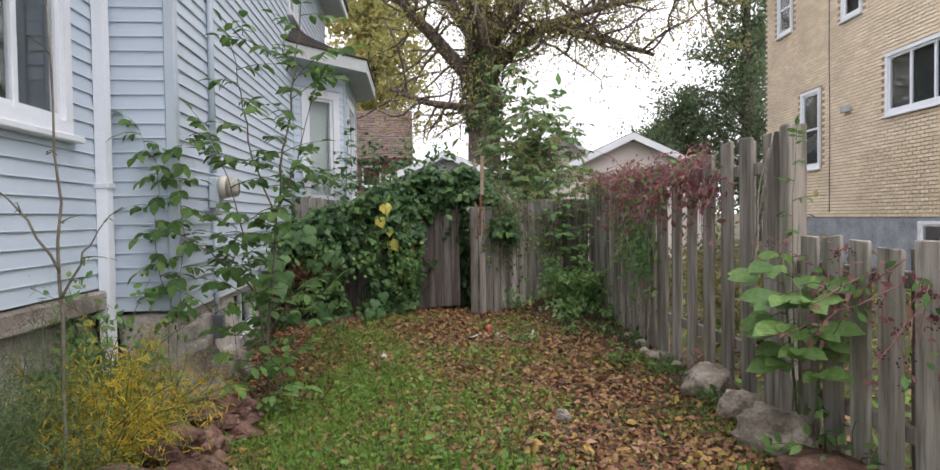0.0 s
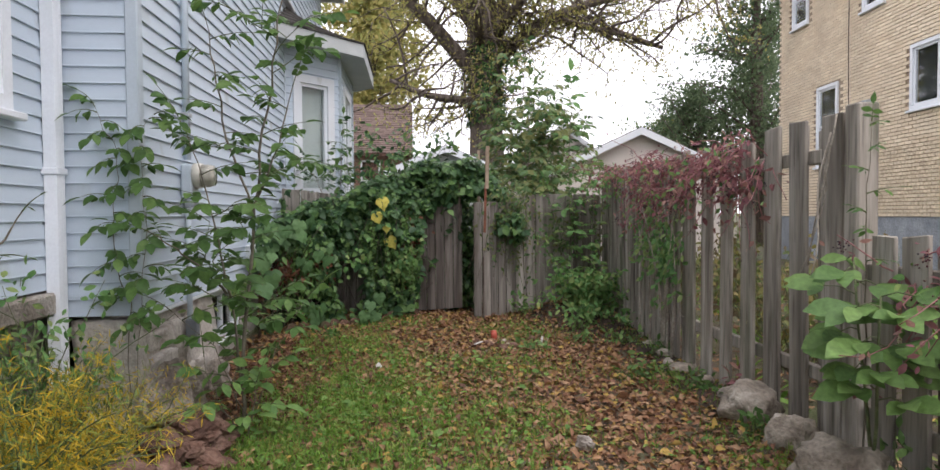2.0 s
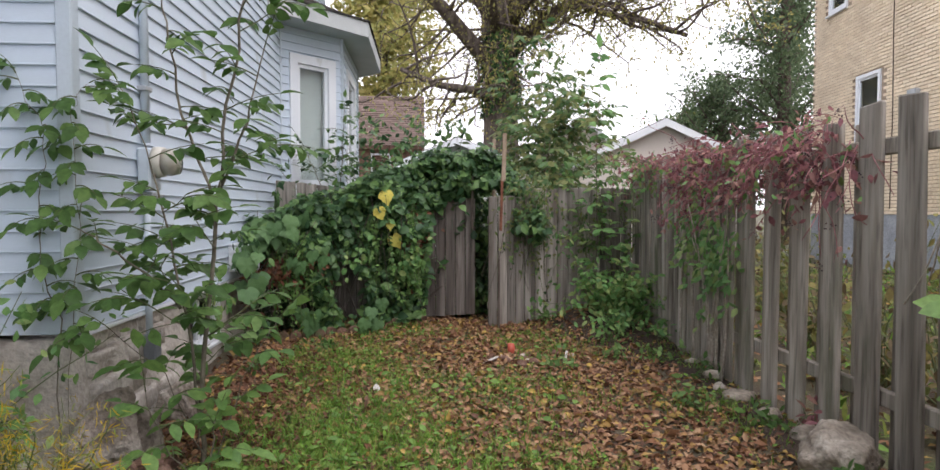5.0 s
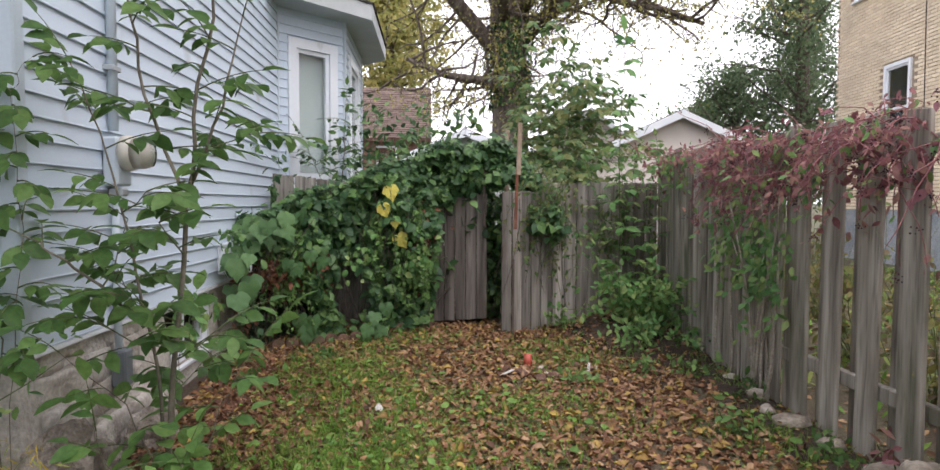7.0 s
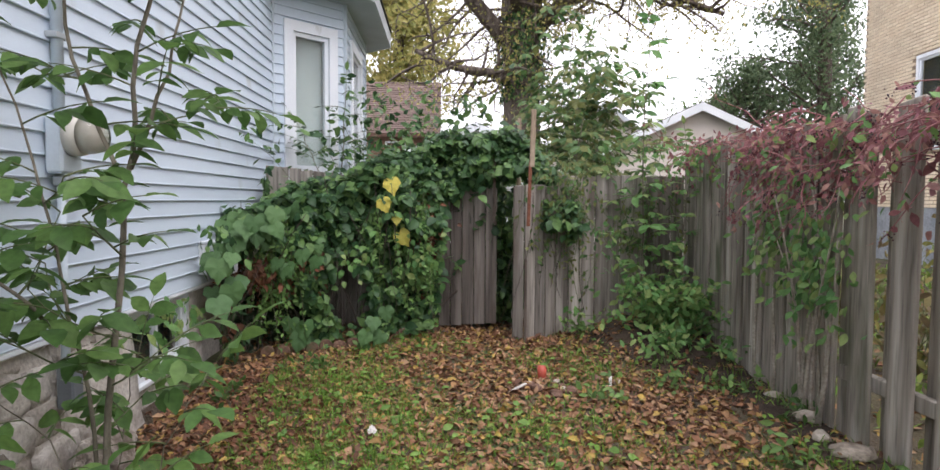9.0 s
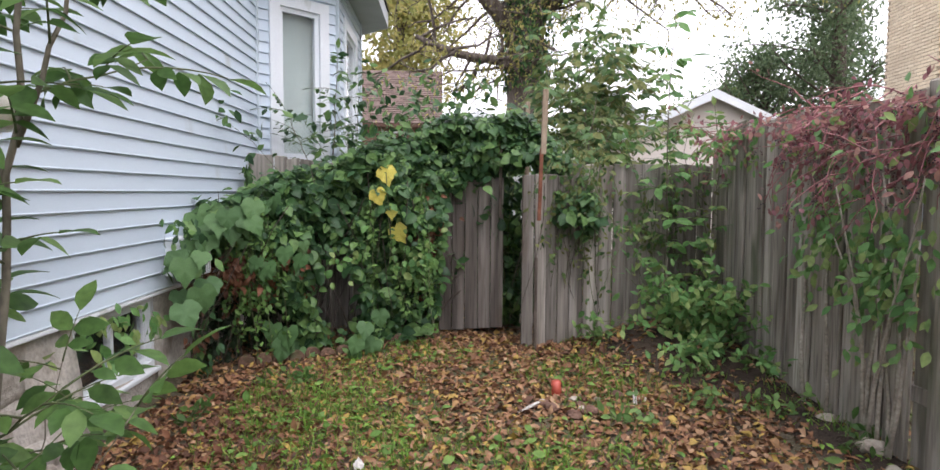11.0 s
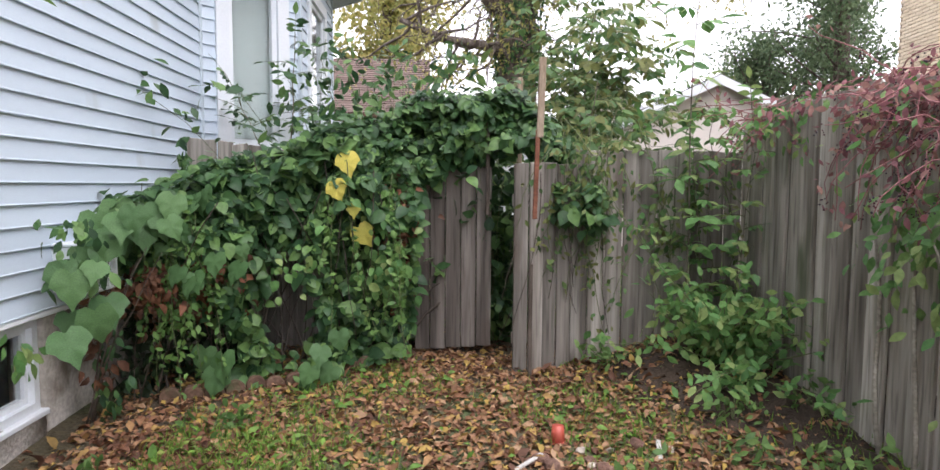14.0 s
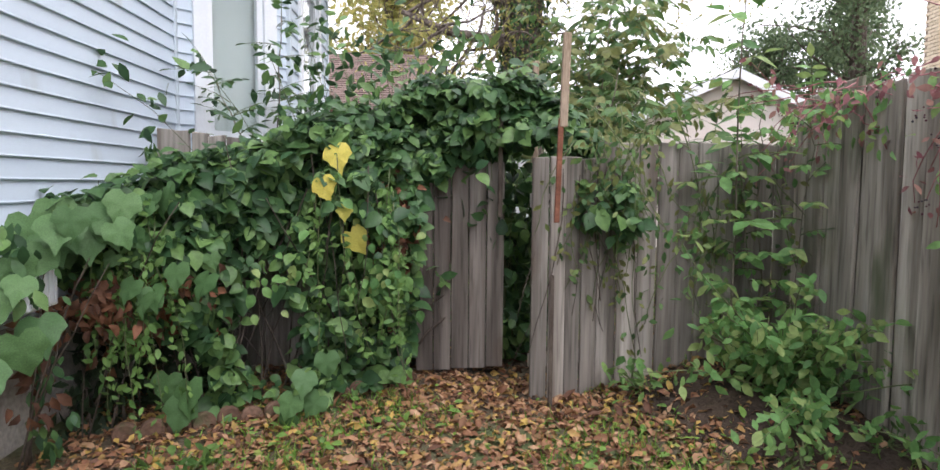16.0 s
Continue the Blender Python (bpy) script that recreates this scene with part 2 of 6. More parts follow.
G_GOLD = leafy("golden_sprays", [(0.60, 0.38, 0.025), (0.72, 0.50, 0.045), (0.46, 0.36, 0.05), (0.26, 0.32, 0.06)], 0.6, 0.3)
G_FEATHER = leafy("feathery_green", [(0.09, 0.15, 0.05), (0.14, 0.21, 0.07), (0.10, 0.17, 0.07)], 0.6, 0.3)
G_TREE = leafy("autumn_tree_leaves", [(0.24, 0.27, 0.09), (0.36, 0.36, 0.12), (0.45, 0.41, 0.14), (0.28, 0.31, 0.11), (0.48, 0.42, 0.16)], 0.55, 0.55)
G_DARKTREE = leafy("dark_tree_leaves", [(0.10, 0.155, 0.09), (0.14, 0.205, 0.115), (0.19, 0.26, 0.14)], 0.55, 0.4)
G_GRASS = leafy("grass_blades", [(0.09, 0.19, 0.03), (0.15, 0.30, 0.045), (0.22, 0.39, 0.07), (0.13, 0.26, 0.045), (0.26, 0.31, 0.08)], 0.5, 0.3)
G_LITTER = leafy("fallen_leaves", [(0.15, 0.066, 0.036), (0.27, 0.135, 0.072), (0.365, 0.205, 0.112), (0.20, 0.09, 0.054), (0.46, 0.30, 0.18), (0.31, 0.162, 0.09), (0.49, 0.34, 0.09), (0.125, 0.062, 0.04)], 0.65, 0.1)
G_BROWN = leafy("dried_leaves", [(0.16, 0.07, 0.04), (0.24, 0.11, 0.06), (0.12, 0.06, 0.04)], 0.7, 0.15)
G_BERRY = leafy("dark_berries", [(0.02, 0.015, 0.03), (0.05, 0.02, 0.04), (0.10, 0.02, 0.03)], 0.35, 0.0)


def ground_material():
    m, n, l, b = material("lawn_soil", 0.95)
    a = noise_of(n, l, 1.1, 6)
    r = ramp(n, [(0.35, (0.075, 0.052, 0.035)), (0.5, (0.10, 0.085, 0.045)), (0.62, (0.08, 0.105, 0.035))])
    l.new(a, r.inputs[0])
    f = noise_of(n, l, 40, 4)
    g = ramp(n, [(0.3, (0.55,) * 3), (0.7, (1.1,) * 3)])
    l.new(f, g.inputs[0])
    l.new(blend(n, l, r.outputs[0], g.outputs[0], 1.0, "MULTIPLY"), b.inputs["Base Color"])
    bumped(n, l, b, f, 0.9, 0.03)
    return m


M_GROUND = ground_material()


# ---- mesh helpers ----
def mesh_of(name, verts, faces, mat, smooth=False):
    me = bpy.data.meshes.new(name)
    me.from_pydata([tuple(v) for v in verts], [], [tuple(f) for f in faces])
    me.materials.append(mat)
    if smooth:
        me.polygons.foreach_set("use_smooth", [True] * len(me.polygons))
    me.update()
    return me


def part(name, data, parent=None, label="", mat=None):
    """Links a mesh, or a bmesh with its material, as one object under its parent."""
    if isinstance(data, bmesh.types.BMesh):
        me = bpy.data.meshes.new(name)
        bmesh.ops.recalc_face_normals(data, faces=data.faces)
        data.to_mesh(me)
        data.free()
        me.materials.append(mat)
        data = me
    ob = new(name, data)
    ob.parent = parent
    if label:
        ob["label"] = label
    return ob


def add_box(bm, lo, hi, m=None):
    c = [(a + b) / 2 for a, b in zip(lo, hi)]
    d = [abs(b - a) for a, b in zip(lo, hi)]
    mm = Matrix.Translation(c) @ Matrix.Diagonal((*d, 1))
    return bmesh.ops.create_cube(bm, size=1, matrix=(m @ mm) if m else mm)["verts"]


def box(name, lo, hi, mat, parent=None, label="", bevel=0.006, m=None):
    bm = bmesh.new()
    add_box(bm, lo, hi, m)
    if bevel:
        bmesh.ops.bevel(bm, geom=bm.edges[:], offset=bevel, segments=1, affect="EDGES")
    return part(name, bm, parent, label, mat)


def prism(name, outline, lo, hi, axis, mat, parent=None, label="", m=None, bevel=0):
    """An outline in the two other axes, drawn out along axis from lo to hi."""
    bm = bmesh.new()
    def at(p, v):
        q = list(p)
        q.insert("xyz".index(axis), v)
        return (m @ Vector(q)) if m else Vector(q)
    a = [bm.verts.new(at(p, lo)) for p in outline]
    b = [bm.verts.new(at(p, hi)) for p in outline]
    bm.faces.new(a)
    bm.faces.new(b[::-1])
    for i in range(len(a)):
        j = (i + 1) % len(a)
        bm.faces.new((a[i], a[j], b[j], b[i]))
    bmesh.ops.recalc_face_normals(bm, faces=bm.faces)
    if bevel:
        bmesh.ops.bevel(bm, geom=bm.edges[:], offset=bevel, segments=1, affect="EDGES")
    return part(name, bm, parent, label, mat)


def tubes(lines, sides=6):
    """Verts and faces of tapering tubes. lines: [(points, radii), ...]"""
    V, F = [], []
    for pts, rad in lines:
        pts = [Vector(p) for p in pts]
        base = len(V)
        for i, p in enumerate(pts):
            d = (pts[min(i + 1, len(pts) - 1)] - pts[max(i - 1, 0)]).normalized()
            u = d.cross(Vector((0.31, 0.95, 0.05)) if abs(d.y) < 0.9 else Vector((1, 0, 0.1))).normalized()
            w = d.cross(u)
            for k in range(sides):
                a = 2 * math.pi * k / sides
                V.append(p + (u * math.cos(a) + w * math.sin(a)) * rad[i])
        for i in range(len(pts) - 1):
            for k in range(sides):
                k2 = (k + 1) % sides
                F.append((base + i * sides + k, base + i * sides + k2, base + (i + 1) * sides + k2, base + (i + 1) * sides + k))
        F.append(tuple(base + k for k in range(sides))[::-1])
        F.append(tuple(base + (len(pts) - 1) * sides + k for k in range(sides)))
    return V, F


def tube_part(name, lines, mat, parent=None, label="", sides=6):
    V, F = tubes(lines, sides)
    return part(name, mesh_of(name, V, F, mat, True), parent, label)


def empty(name, at=(0, 0, 0)):
    ob = new(name)
    ob.location = at
    ob.empty_display_size = 0.1
    return ob


# leaf outlines: half widths along the midrib, tip along +y, face along +z
def leaf_template(widths, curl=0.12, fold=0.12):
    n = len(widths)
    V, F = [], []
    for i, w in enumerate(widths):
        y = i / (n - 1)
        z = -curl * (y - 0.3) ** 2 * 1.6
        V += [(-w, y, z + fold * w), (0, y, z - fold * w * 0.4), (w, y, z + fold * w)]
    for i in range(n - 1):
        a = 3 * i
        F += [(a, a + 1, a + 4, a + 3), (a + 1, a + 2, a + 5, a + 4)]
    return np.array(V, float), F


OVATE = leaf_template([0.02, 0.20, 0.25, 0.16, 0.01])
HEART = leaf_template([0.16, 0.36, 0.37, 0.24, 0.01], 0.22, 0.22)
ROUND = leaf_template([0.03, 0.24, 0.29, 0.20, 0.01], 0.2, 0.14)
NARROW = leaf_template([0.01, 0.11, 0.12, 0.01])
NEEDLE = leaf_template([0.006, 0.05, 0.04, 0.003], 0.25, 0.1)
SIMPLE = leaf_template([0.03, 0.27, 0.02], 0.15, 0.2)
BLADE = leaf_template([0.045, 0.04, 0.003], 0.5, 0.0)
CURLED = leaf_template([0.02, 0.24, 0.27, 0.02], 0.7, 0.5)


def lobed_template():
    """A broad heart-shaped leaf with shallow lobes, folded along its midrib, stalk at the origin."""
    out = [(0.0, 0.0), (0.16, -0.14), (0.36, -0.10), (0.46, 0.10), (0.52, 0.34), (0.36, 0.46), (0.30, 0.62), (0.14, 0.76), (0.0, 1.0)]
    pts = out + [(-x, y) for x, y in out[-2:0:-1]]
    k = len(pts)
    V = [(0, 0.33, -0.02)]
    for f in (0.55, 1.0):
        for i, (x, y) in enumerate(pts):
            x, y = x * f, 0.33 + (y - 0.33) * f
            V.append((x, y, 0.16 * abs(x) - 0.42 * x * x - 0.30 * (y - 0.33) ** 2 + 0.045 * f * math.sin(2.1 * i + 0.6)))
    F = [(0, 1 + (i + 1) % k, 1 + i) for i in range(k)] + [(1 + i, 1 + (i + 1) % k, 1 + k + (i + 1) % k, 1 + k + i) for i in range(k)]
    return np.array(V, float), F


LOBED = lobed_template()


def unit(a):
    return a / np.maximum(np.linalg.norm(a, axis=-1, keepdims=True), 1e-9)


def scatter(name, template, P, T, N, S, mat, parent=None, label="", smooth=True):
    """Many copies of a template joined in one mesh: at P, tip along T, face towards N, size S."""
    V0, F0 = template
    P, T, N, S = np.asarray(P, float), unit(np.asarray(T, float)), np.asarray(N, float), np.asarray(S, float)
    X = unit(np.cross(T, N) + 1e-6)
    Z = np.cross(X, T)
    R = np.stack([X, T, Z], axis=1)
    V = (np.einsum("vk,nkj->nvj", V0, R) * S[:, None, None] + P[:, None, :]).reshape(-1, 3)
    n, nv = len(P), len(V0)
    lens = [len(f) for f in F0]
    flat = np.concatenate([np.array(f) for f in F0])
    loops = (flat[None, :] + (np.arange(n) * nv)[:, None]).ravel()
    sizes = np.tile(lens, n)
    starts = np.concatenate([[0], np.cumsum(sizes)[:-1]])
    me = bpy.data.meshes.new(name)
    me.vertices.add(len(V))
    me.vertices.foreach_set("co", V.ravel())
    me.loops.add(len(loops))
    me.loops.foreach_set("vertex_index", loops)
    me.polygons.add(len(sizes))
    me.polygons.foreach_set("loop_start", starts)
    me.polygons.foreach_set("loop_total", sizes)
    me.polygons.foreach_set("use_smooth", np.full(len(sizes), smooth))
    me.materials.append(mat)
    me.update(calc_edges=True)
    me.validate()
    return part(name, me, parent, label)


rng = np.random.default_rng(7)


# ---- ground ----
def ground_z(x, y):
    """Height of the ground: level, rising a little to the gate, with a mound in the fence's corner."""
    z = 0.02 + 0.13 * np.clip((y - 5.5) / 3.5, 0, 1) ** 1.3
    z = z + 0.20 * np.exp(-(((x - 2.0) / 0.55) ** 2 + ((y - 8.8) / 0.75) ** 2))
    z = z + 0.05 * np.exp(-(((x - 2.4) / 0.35) ** 2)) * np.clip((y - 3.0) / 2, 0, 1)
    z = z + 0.16 * np.clip((-1.2 - x) / 0.2, 0, 1) * np.clip((5.0 - y) / 0.6, 0, 1)
    z = z + 0.015 * np.sin(x * 2.3 + 1) * np.sin(y * 1.7) + 0.008 * np.sin(x * 6.1) * np.sin(y * 5.3 + 2)
    return z


def build_ground():
    xs = np.concatenate([[-1500, -300, -60, -20, -8], np.linspace(-4, 5, 91), [8, 14, 25, 60, 300, 1500]])
    ys = np.concatenate([[-1500, -300, -60, -15, -5], np.linspace(-2, 12, 141), [16, 22, 35, 80, 300, 1500]])
    X, Y = np.meshgrid(xs, ys, indexing="ij")
    Z = ground_z(X, Y)
    V = np.stack([X, Y, Z], -1).reshape(-1, 3)
    ny = len(ys)
    F = [(i * ny + j, (i + 1) * ny + j, (i + 1) * ny + j + 1, i * ny + j + 1) for i in range(len(xs) - 1) for j in range(ny - 1)]
    return tagged(new("ground", mesh_of("ground", V, F, M_GROUND, True)), "worn lawn and bare soil of a narrow side yard", "ground", kind="structure")


build_ground()


# ---- the blue house ----
COURSE = 0.1113
WALL_X, NEAR_X, FRONT_Y, BAY_Y = -1.84, -2.38, 5.22, 10.27
SIDING_Z = 0.805


def board_mesh(name, length, h=COURSE, lip=0.014):
    """One lap-siding board along +x, face towards -y, bottom edge standing proud."""
    o = [(0.012, 0), (-lip, 0), (-lip - 0.002, 0.006), (-lip + 0.002, 0.012), (0, h), (0.012, h)]
    V = [(x, y, z) for x in (0, length) for y, z in o]
    k = len(o)
    F = [tuple(range(k)), tuple(range(2 * k - 1, k - 1, -1))] + [(i, (i + 1) % k, k + (i + 1) % k, k + i) for i in range(k)]
    return mesh_of(name, V, F, M_SIDING)


def siding(wall, start, turn, length, z0, z1, holes=()):
    """Boards on a wall that runs from start, along the direction turn (degrees). holes: (a, b, lo, hi) along the wall."""
    meshes = {}
    for i in range(int(round((z1 - z0) / COURSE))):
        z = z0 + i * COURSE
        spans = [(0, length)]
        for a, b, lo, hi in holes:
            if z + COURSE * 0.6 > lo and z + COURSE * 0.4 < hi:
                spans = [s for s0, s1 in spans for s in ((s0, min(a, s1)), (max(b, s0), s1)) if s[1] - s[0] > 0.02]
        for a, b in spans:
            key = round(b - a, 3)
            if key not in meshes:
                meshes[key] = board_mesh("siding_board", b - a)
            ob = part("siding_board", meshes[key], wall)
            ob.matrix_basis = pose(start[0], start[1], z, 0, 0, turn) @ pose(a, 0, 0)


def window(name, house, w, h, m, pane_mat=M_GLASS, back=M_CURTAIN, frame_w=0.09, sash=0.045, mullions=0, sill=True, casing=M_TRIM, hung=False):
    """A window set in a wall: origin at its lower left, x along the wall, -y outwards."""
    win = part(name, bmesh_frame(0, 0, w, h, frame_w, -0.035, 0.03), house, "", casing)
    win.matrix_basis = m
    part("sash", bmesh_frame(frame_w, frame_w, w - frame_w, h - frame_w, sash, 0.0, 0.05), win, "", M_TRIM)
    for i in range(mullions):
        x = frame_w + (w - 2 * frame_w) * (i + 1) / (mullions + 1)
        box("mullion", (x - sash * 0.6, -0.004, frame_w), (x + sash * 0.6, 0.046, h - frame_w), M_TRIM, win, bevel=0.004)
    if hung:
        box("meeting_rail", (frame_w, -0.004, h * 0.5 - 0.025), (w - frame_w, 0.046, h * 0.5 + 0.025), M_TRIM, win, bevel=0.004)
    p = box("pane", (frame_w + sash, 0.02, frame_w + sash), (w - frame_w - sash, 0.026, h - frame_w - sash), pane_mat, win, bevel=0)
    p.visible_shadow = False
    # a pale blind; with M_DARKROOM a dark sheet painted as the room's shade
    box("blind", (frame_w, 0.10, frame_w), (w - frame_w, 0.112, h - frame_w), back, win, bevel=0)
    if sill:
        box("sill", (-0.05, -0.09, -0.05), (w + 0.05, 0.0, -0.002), casing, win, bevel=0.008)
    return win


def bmesh_frame(x0, z0, x1, z1, t, y0, y1):
    """A rectangular frame as one closed ring."""
    bm = bmesh.new()
    rings = []
    for y in (y0, y1):
        for d in (0, t):
            rings.append([bm.verts.new(c) for c in ((x0 + d, y, z0 + d), (x1 - d, y, z0 + d), (x1 - d, y, z1 - d), (x0 + d, y, z1 - d))])
    fo, fi, bo, bi = rings
    for k in range(4):
        m = (k + 1) % 4
        for a, b in ((fo, fi), (bi, bo), (fi, bi), (bo, fo)):
            bm.faces.new((a[k], a[m], b[m], b[k]))
    return bm


def wall_slab(name, house, start, turn, length, z0, z1, thick=0.2, holes=(), mat=M_SIDING):
    """The body of a wall behind its boards, one mesh with openings through it."""
    xs = sorted({0, length, *[c for h in holes for c in h[:2] if 0 < c < length]})
    zs = sorted({z0, z1, *[c for h in holes for c in h[2:4] if z0 < c < z1]})
    solid = {(i, j): not any(h[0] < (xs[i] + xs[i + 1]) / 2 < h[1] and h[2] < (zs[j] + zs[j + 1]) / 2 < h[3] for h in holes) for i in range(len(xs) - 1) for j in range(len(zs) - 1)}
    bm = bmesh.new()
    seen = {}

    def vert(i, j, y):
        if (i, j, y) not in seen:
            seen[i, j, y] = bm.verts.new((xs[i], y, zs[j]))
        return seen[i, j, y]

    a, b = 0.012, thick
    for (i, j), full in solid.items():
        if not full:
            continue
        bm.faces.new([vert(*c, a) for c in ((i, j), (i + 1, j), (i + 1, j + 1), (i, j + 1))])
        bm.faces.new([vert(*c, b) for c in ((i, j), (i, j + 1), (i + 1, j + 1), (i + 1, j))])
        for (di, dj), (c, d) in (((-1, 0), ((i, j), (i, j + 1))), ((1, 0), ((i + 1, j), (i + 1, j + 1))), ((0, -1), ((i, j), (i + 1, j))), ((0, 1), ((i, j + 1), (i + 1, j + 1)))):
            if not solid.get((i + di, j + dj), False):
                bm.faces.new((vert(*c, a), vert(*d, a), vert(*d, b), vert(*c, b)))
    ob = part(name, bm, house, "", mat)
    ob.matrix_basis = pose(start[0], start[1], 0, 0, 0, turn)
    return ob


house = tagged(empty("house", (WALL_X, 7.5, 0)), "two-storey house in pale blue vinyl siding, rough stone foundation", "house")
house_at = Matrix.Translation((-WALL_X, -7.5, 0))
TOP = 5.9


def house_local(m):
    return house_at @ m


# wall bodies, given in world places and moved under the house
def house_wall(name, start, turn, length, z0, z1, holes=(), label=""):
    w = wall_slab(name, house, start, turn, length, z0, z1, 0.2, holes)
    w.matrix_basis = house_local(w.matrix_basis)
    if label:
        w["label"] = label
    # boards sit in the wall's own space
    siding(w, (0, 0), 0, length, z0, z1, holes)
    return w


# side wall, faces +x: runs along +y
house_wall("wall", (WALL_X, FRONT_Y), 90, 9.0, SIDING_Z, TOP, [(BAY_Y - FRONT_Y, 8.5, 0.0, 3.92), (4.75, 5.5, 4.6, 5.8)])
# the part of it below the bay is closed by the bay itself
house_wall("wall", (NEAR_X, FRONT_Y), 0, WALL_X - NEAR_X, SIDING_Z, TOP)
NEAR_WIN = (3.55, 4.74, 2.1, 3.55)
house_wall("wall", (NEAR_X, -3.0), 90, FRONT_Y + 3.0, 1.0, TOP, [(NEAR_WIN[0] + 3.0, NEAR_WIN[1] + 3.0, NEAR_WIN[2], NEAR_WIN[3])])
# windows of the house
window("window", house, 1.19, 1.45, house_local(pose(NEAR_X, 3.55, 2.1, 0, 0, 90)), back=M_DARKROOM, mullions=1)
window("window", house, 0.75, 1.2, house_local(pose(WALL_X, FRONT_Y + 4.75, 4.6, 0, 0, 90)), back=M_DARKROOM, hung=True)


def house_part(name, lo, hi, mat, label="", bevel=0.008):
    ob = box(name, lo, hi, mat, house, label, bevel)
    ob.matrix_basis = house_local(Matrix.Identity(4))
    return ob


house_part("corner_trim", (WALL_X - 0.06, FRONT_Y - 0.025, SIDING_Z), (WALL_X + 0.025, FRONT_Y + 0.06, TOP), M_CORNER, "blue-grey corner post")
house_part("starter_strip", (WALL_X - 0.01, FRONT_Y + 0.06, SIDING_Z - 0.035), (WALL_X + 0.012, BAY_Y - 0.4, SIDING_Z - 0.002), M_TRIM)
# foundation
def rough_block(name, lo, hi, mat, parent, seed, amount=0.03, cuts=7):
    bm = bmesh.new()
    add_box(bm, lo, hi)
    bmesh.ops.subdivide_edges(bm, edges=bm.edges[:], cuts=cuts, use_grid_fill=True)
    for v in bm.verts:
        v.co += Vector(noise.noise_vector(v.co * 2.2 + Vector((seed, 0, 0)))) * amount + Vector(noise.noise_vector(v.co * 7 + Vector((0, seed, 0)))) * amount * 0.4
    for f in bm.faces:
        f.smooth = True
    ob = part(name, bm, parent, "", mat)
    return ob


fb = rough_block("foundation", (WALL_X - 0.45, FRONT_Y + 0.02, -0.3), (WALL_X - 0.05, 6.89, SIDING_Z - 0.03), M_PLASTER, house, 3, 0.03, 11)
for v in fb.data.vertices:
    if v.co.x > WALL_X - 0.2:
        v.co.x += 0.14 * (0.72 - v.co.z)
fb.matrix_basis = house_local(Matrix.Identity(4))
fb = rough_block("foundation", (WALL_X - 0.45, 7.92, -0.3), (WALL_X - 0.05, BAY_Y + 0.2, SIDING_Z - 0.03), M_PLASTER, house, 8, 0.04, 9)
fb.matrix_basis = house_local(Matrix.Identity(4))
fb = rough_block("foundation", (WALL_X - 0.45, 6.88, -0.3), (WALL_X - 0.06, 7.94, 0.26), M_STUCCO, house, 11, 0.03, 6)
fb.matrix_basis = house_local(Matrix.Identity(4))
fb = rough_block("foundation", (NEAR_X - 0.5, -3, -0.3), (NEAR_X - 0.04, FRONT_Y + 0.1, 0.84), M_STUCCO, house, 5, 0.03, 9)
fb.matrix_basis = house_local(Matrix.Identity(4))
house_part("ledge", (NEAR_X - 0.1, -3, 0.84), (NEAR_X + 0.07, FRONT_Y - 0.02, 0.985), M_STUCCO, "grey stone ledge", 0.015)
# rough stones set in the foundation's face
def foundation_stones():
    r = random.Random(33)
    def one(c, size, turn):
        bm = bmesh.new()
        bmesh.ops.create_cube(bm, size=2.0)
        bmesh.ops.subdivide_edges(bm, edges=bm.edges[:], cuts=5, use_grid_fill=True)
        o = Vector((r.uniform(0, 50), r.uniform(0, 50), 0))
        for v in bm.verts:
            p = v.co * (1 - 0.045 * max(0.0, (v.co.length - 1.25) / 0.48))
            p = Vector((p.x * size[0], p.y * size[1], p.z * size[2]))
            v.co = p + Vector(noise.noise_vector(p * 6 + o)) * 0.03 + Vector(noise.noise_vector(p * 18 + o)) * 0.012
        for f in bm.faces:
            f.smooth = True
        ob = part("foundation_stone", bm, house, "", M_PLASTER if r.random() < 0.8 else M_STUCCO)
        ob.matrix_basis = house_local(pose(*c, r.uniform(-4, 4), r.uniform(-4, 4), turn))
    z = 0.08
    while z < 0.72:
        h = r.uniform(0.17, 0.24)
        y = FRONT_Y + 0.14
        while y < 6.4:
            w = r.uniform(0.26, 0.5)
            one((WALL_X - 0.16 + r.uniform(-0.015, 0.015) + 0.14 * (0.72 - z), y + w / 2, z + h / 2), (0.12, w / 2 - 0.006, h / 2 - 0.004), 0)
            y += w
        z += h


foundation_stones()
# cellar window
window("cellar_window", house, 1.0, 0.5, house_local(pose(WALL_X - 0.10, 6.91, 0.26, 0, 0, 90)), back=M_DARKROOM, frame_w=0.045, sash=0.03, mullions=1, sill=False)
house_part("cellar_sill", (WALL_X - 0.12, 6.88, 0.225), (WALL_X - 0.03, 7.94, 0.258), M_TRIM, "thin white sill", 0.006)

# the bay, in front of the side wall at its far end
BAY = [(WALL_X, BAY_Y), (-1.12, 10.99), (-1.12, 13.0), (WALL_X, 13.7)]
BAY_TOP = 3.92


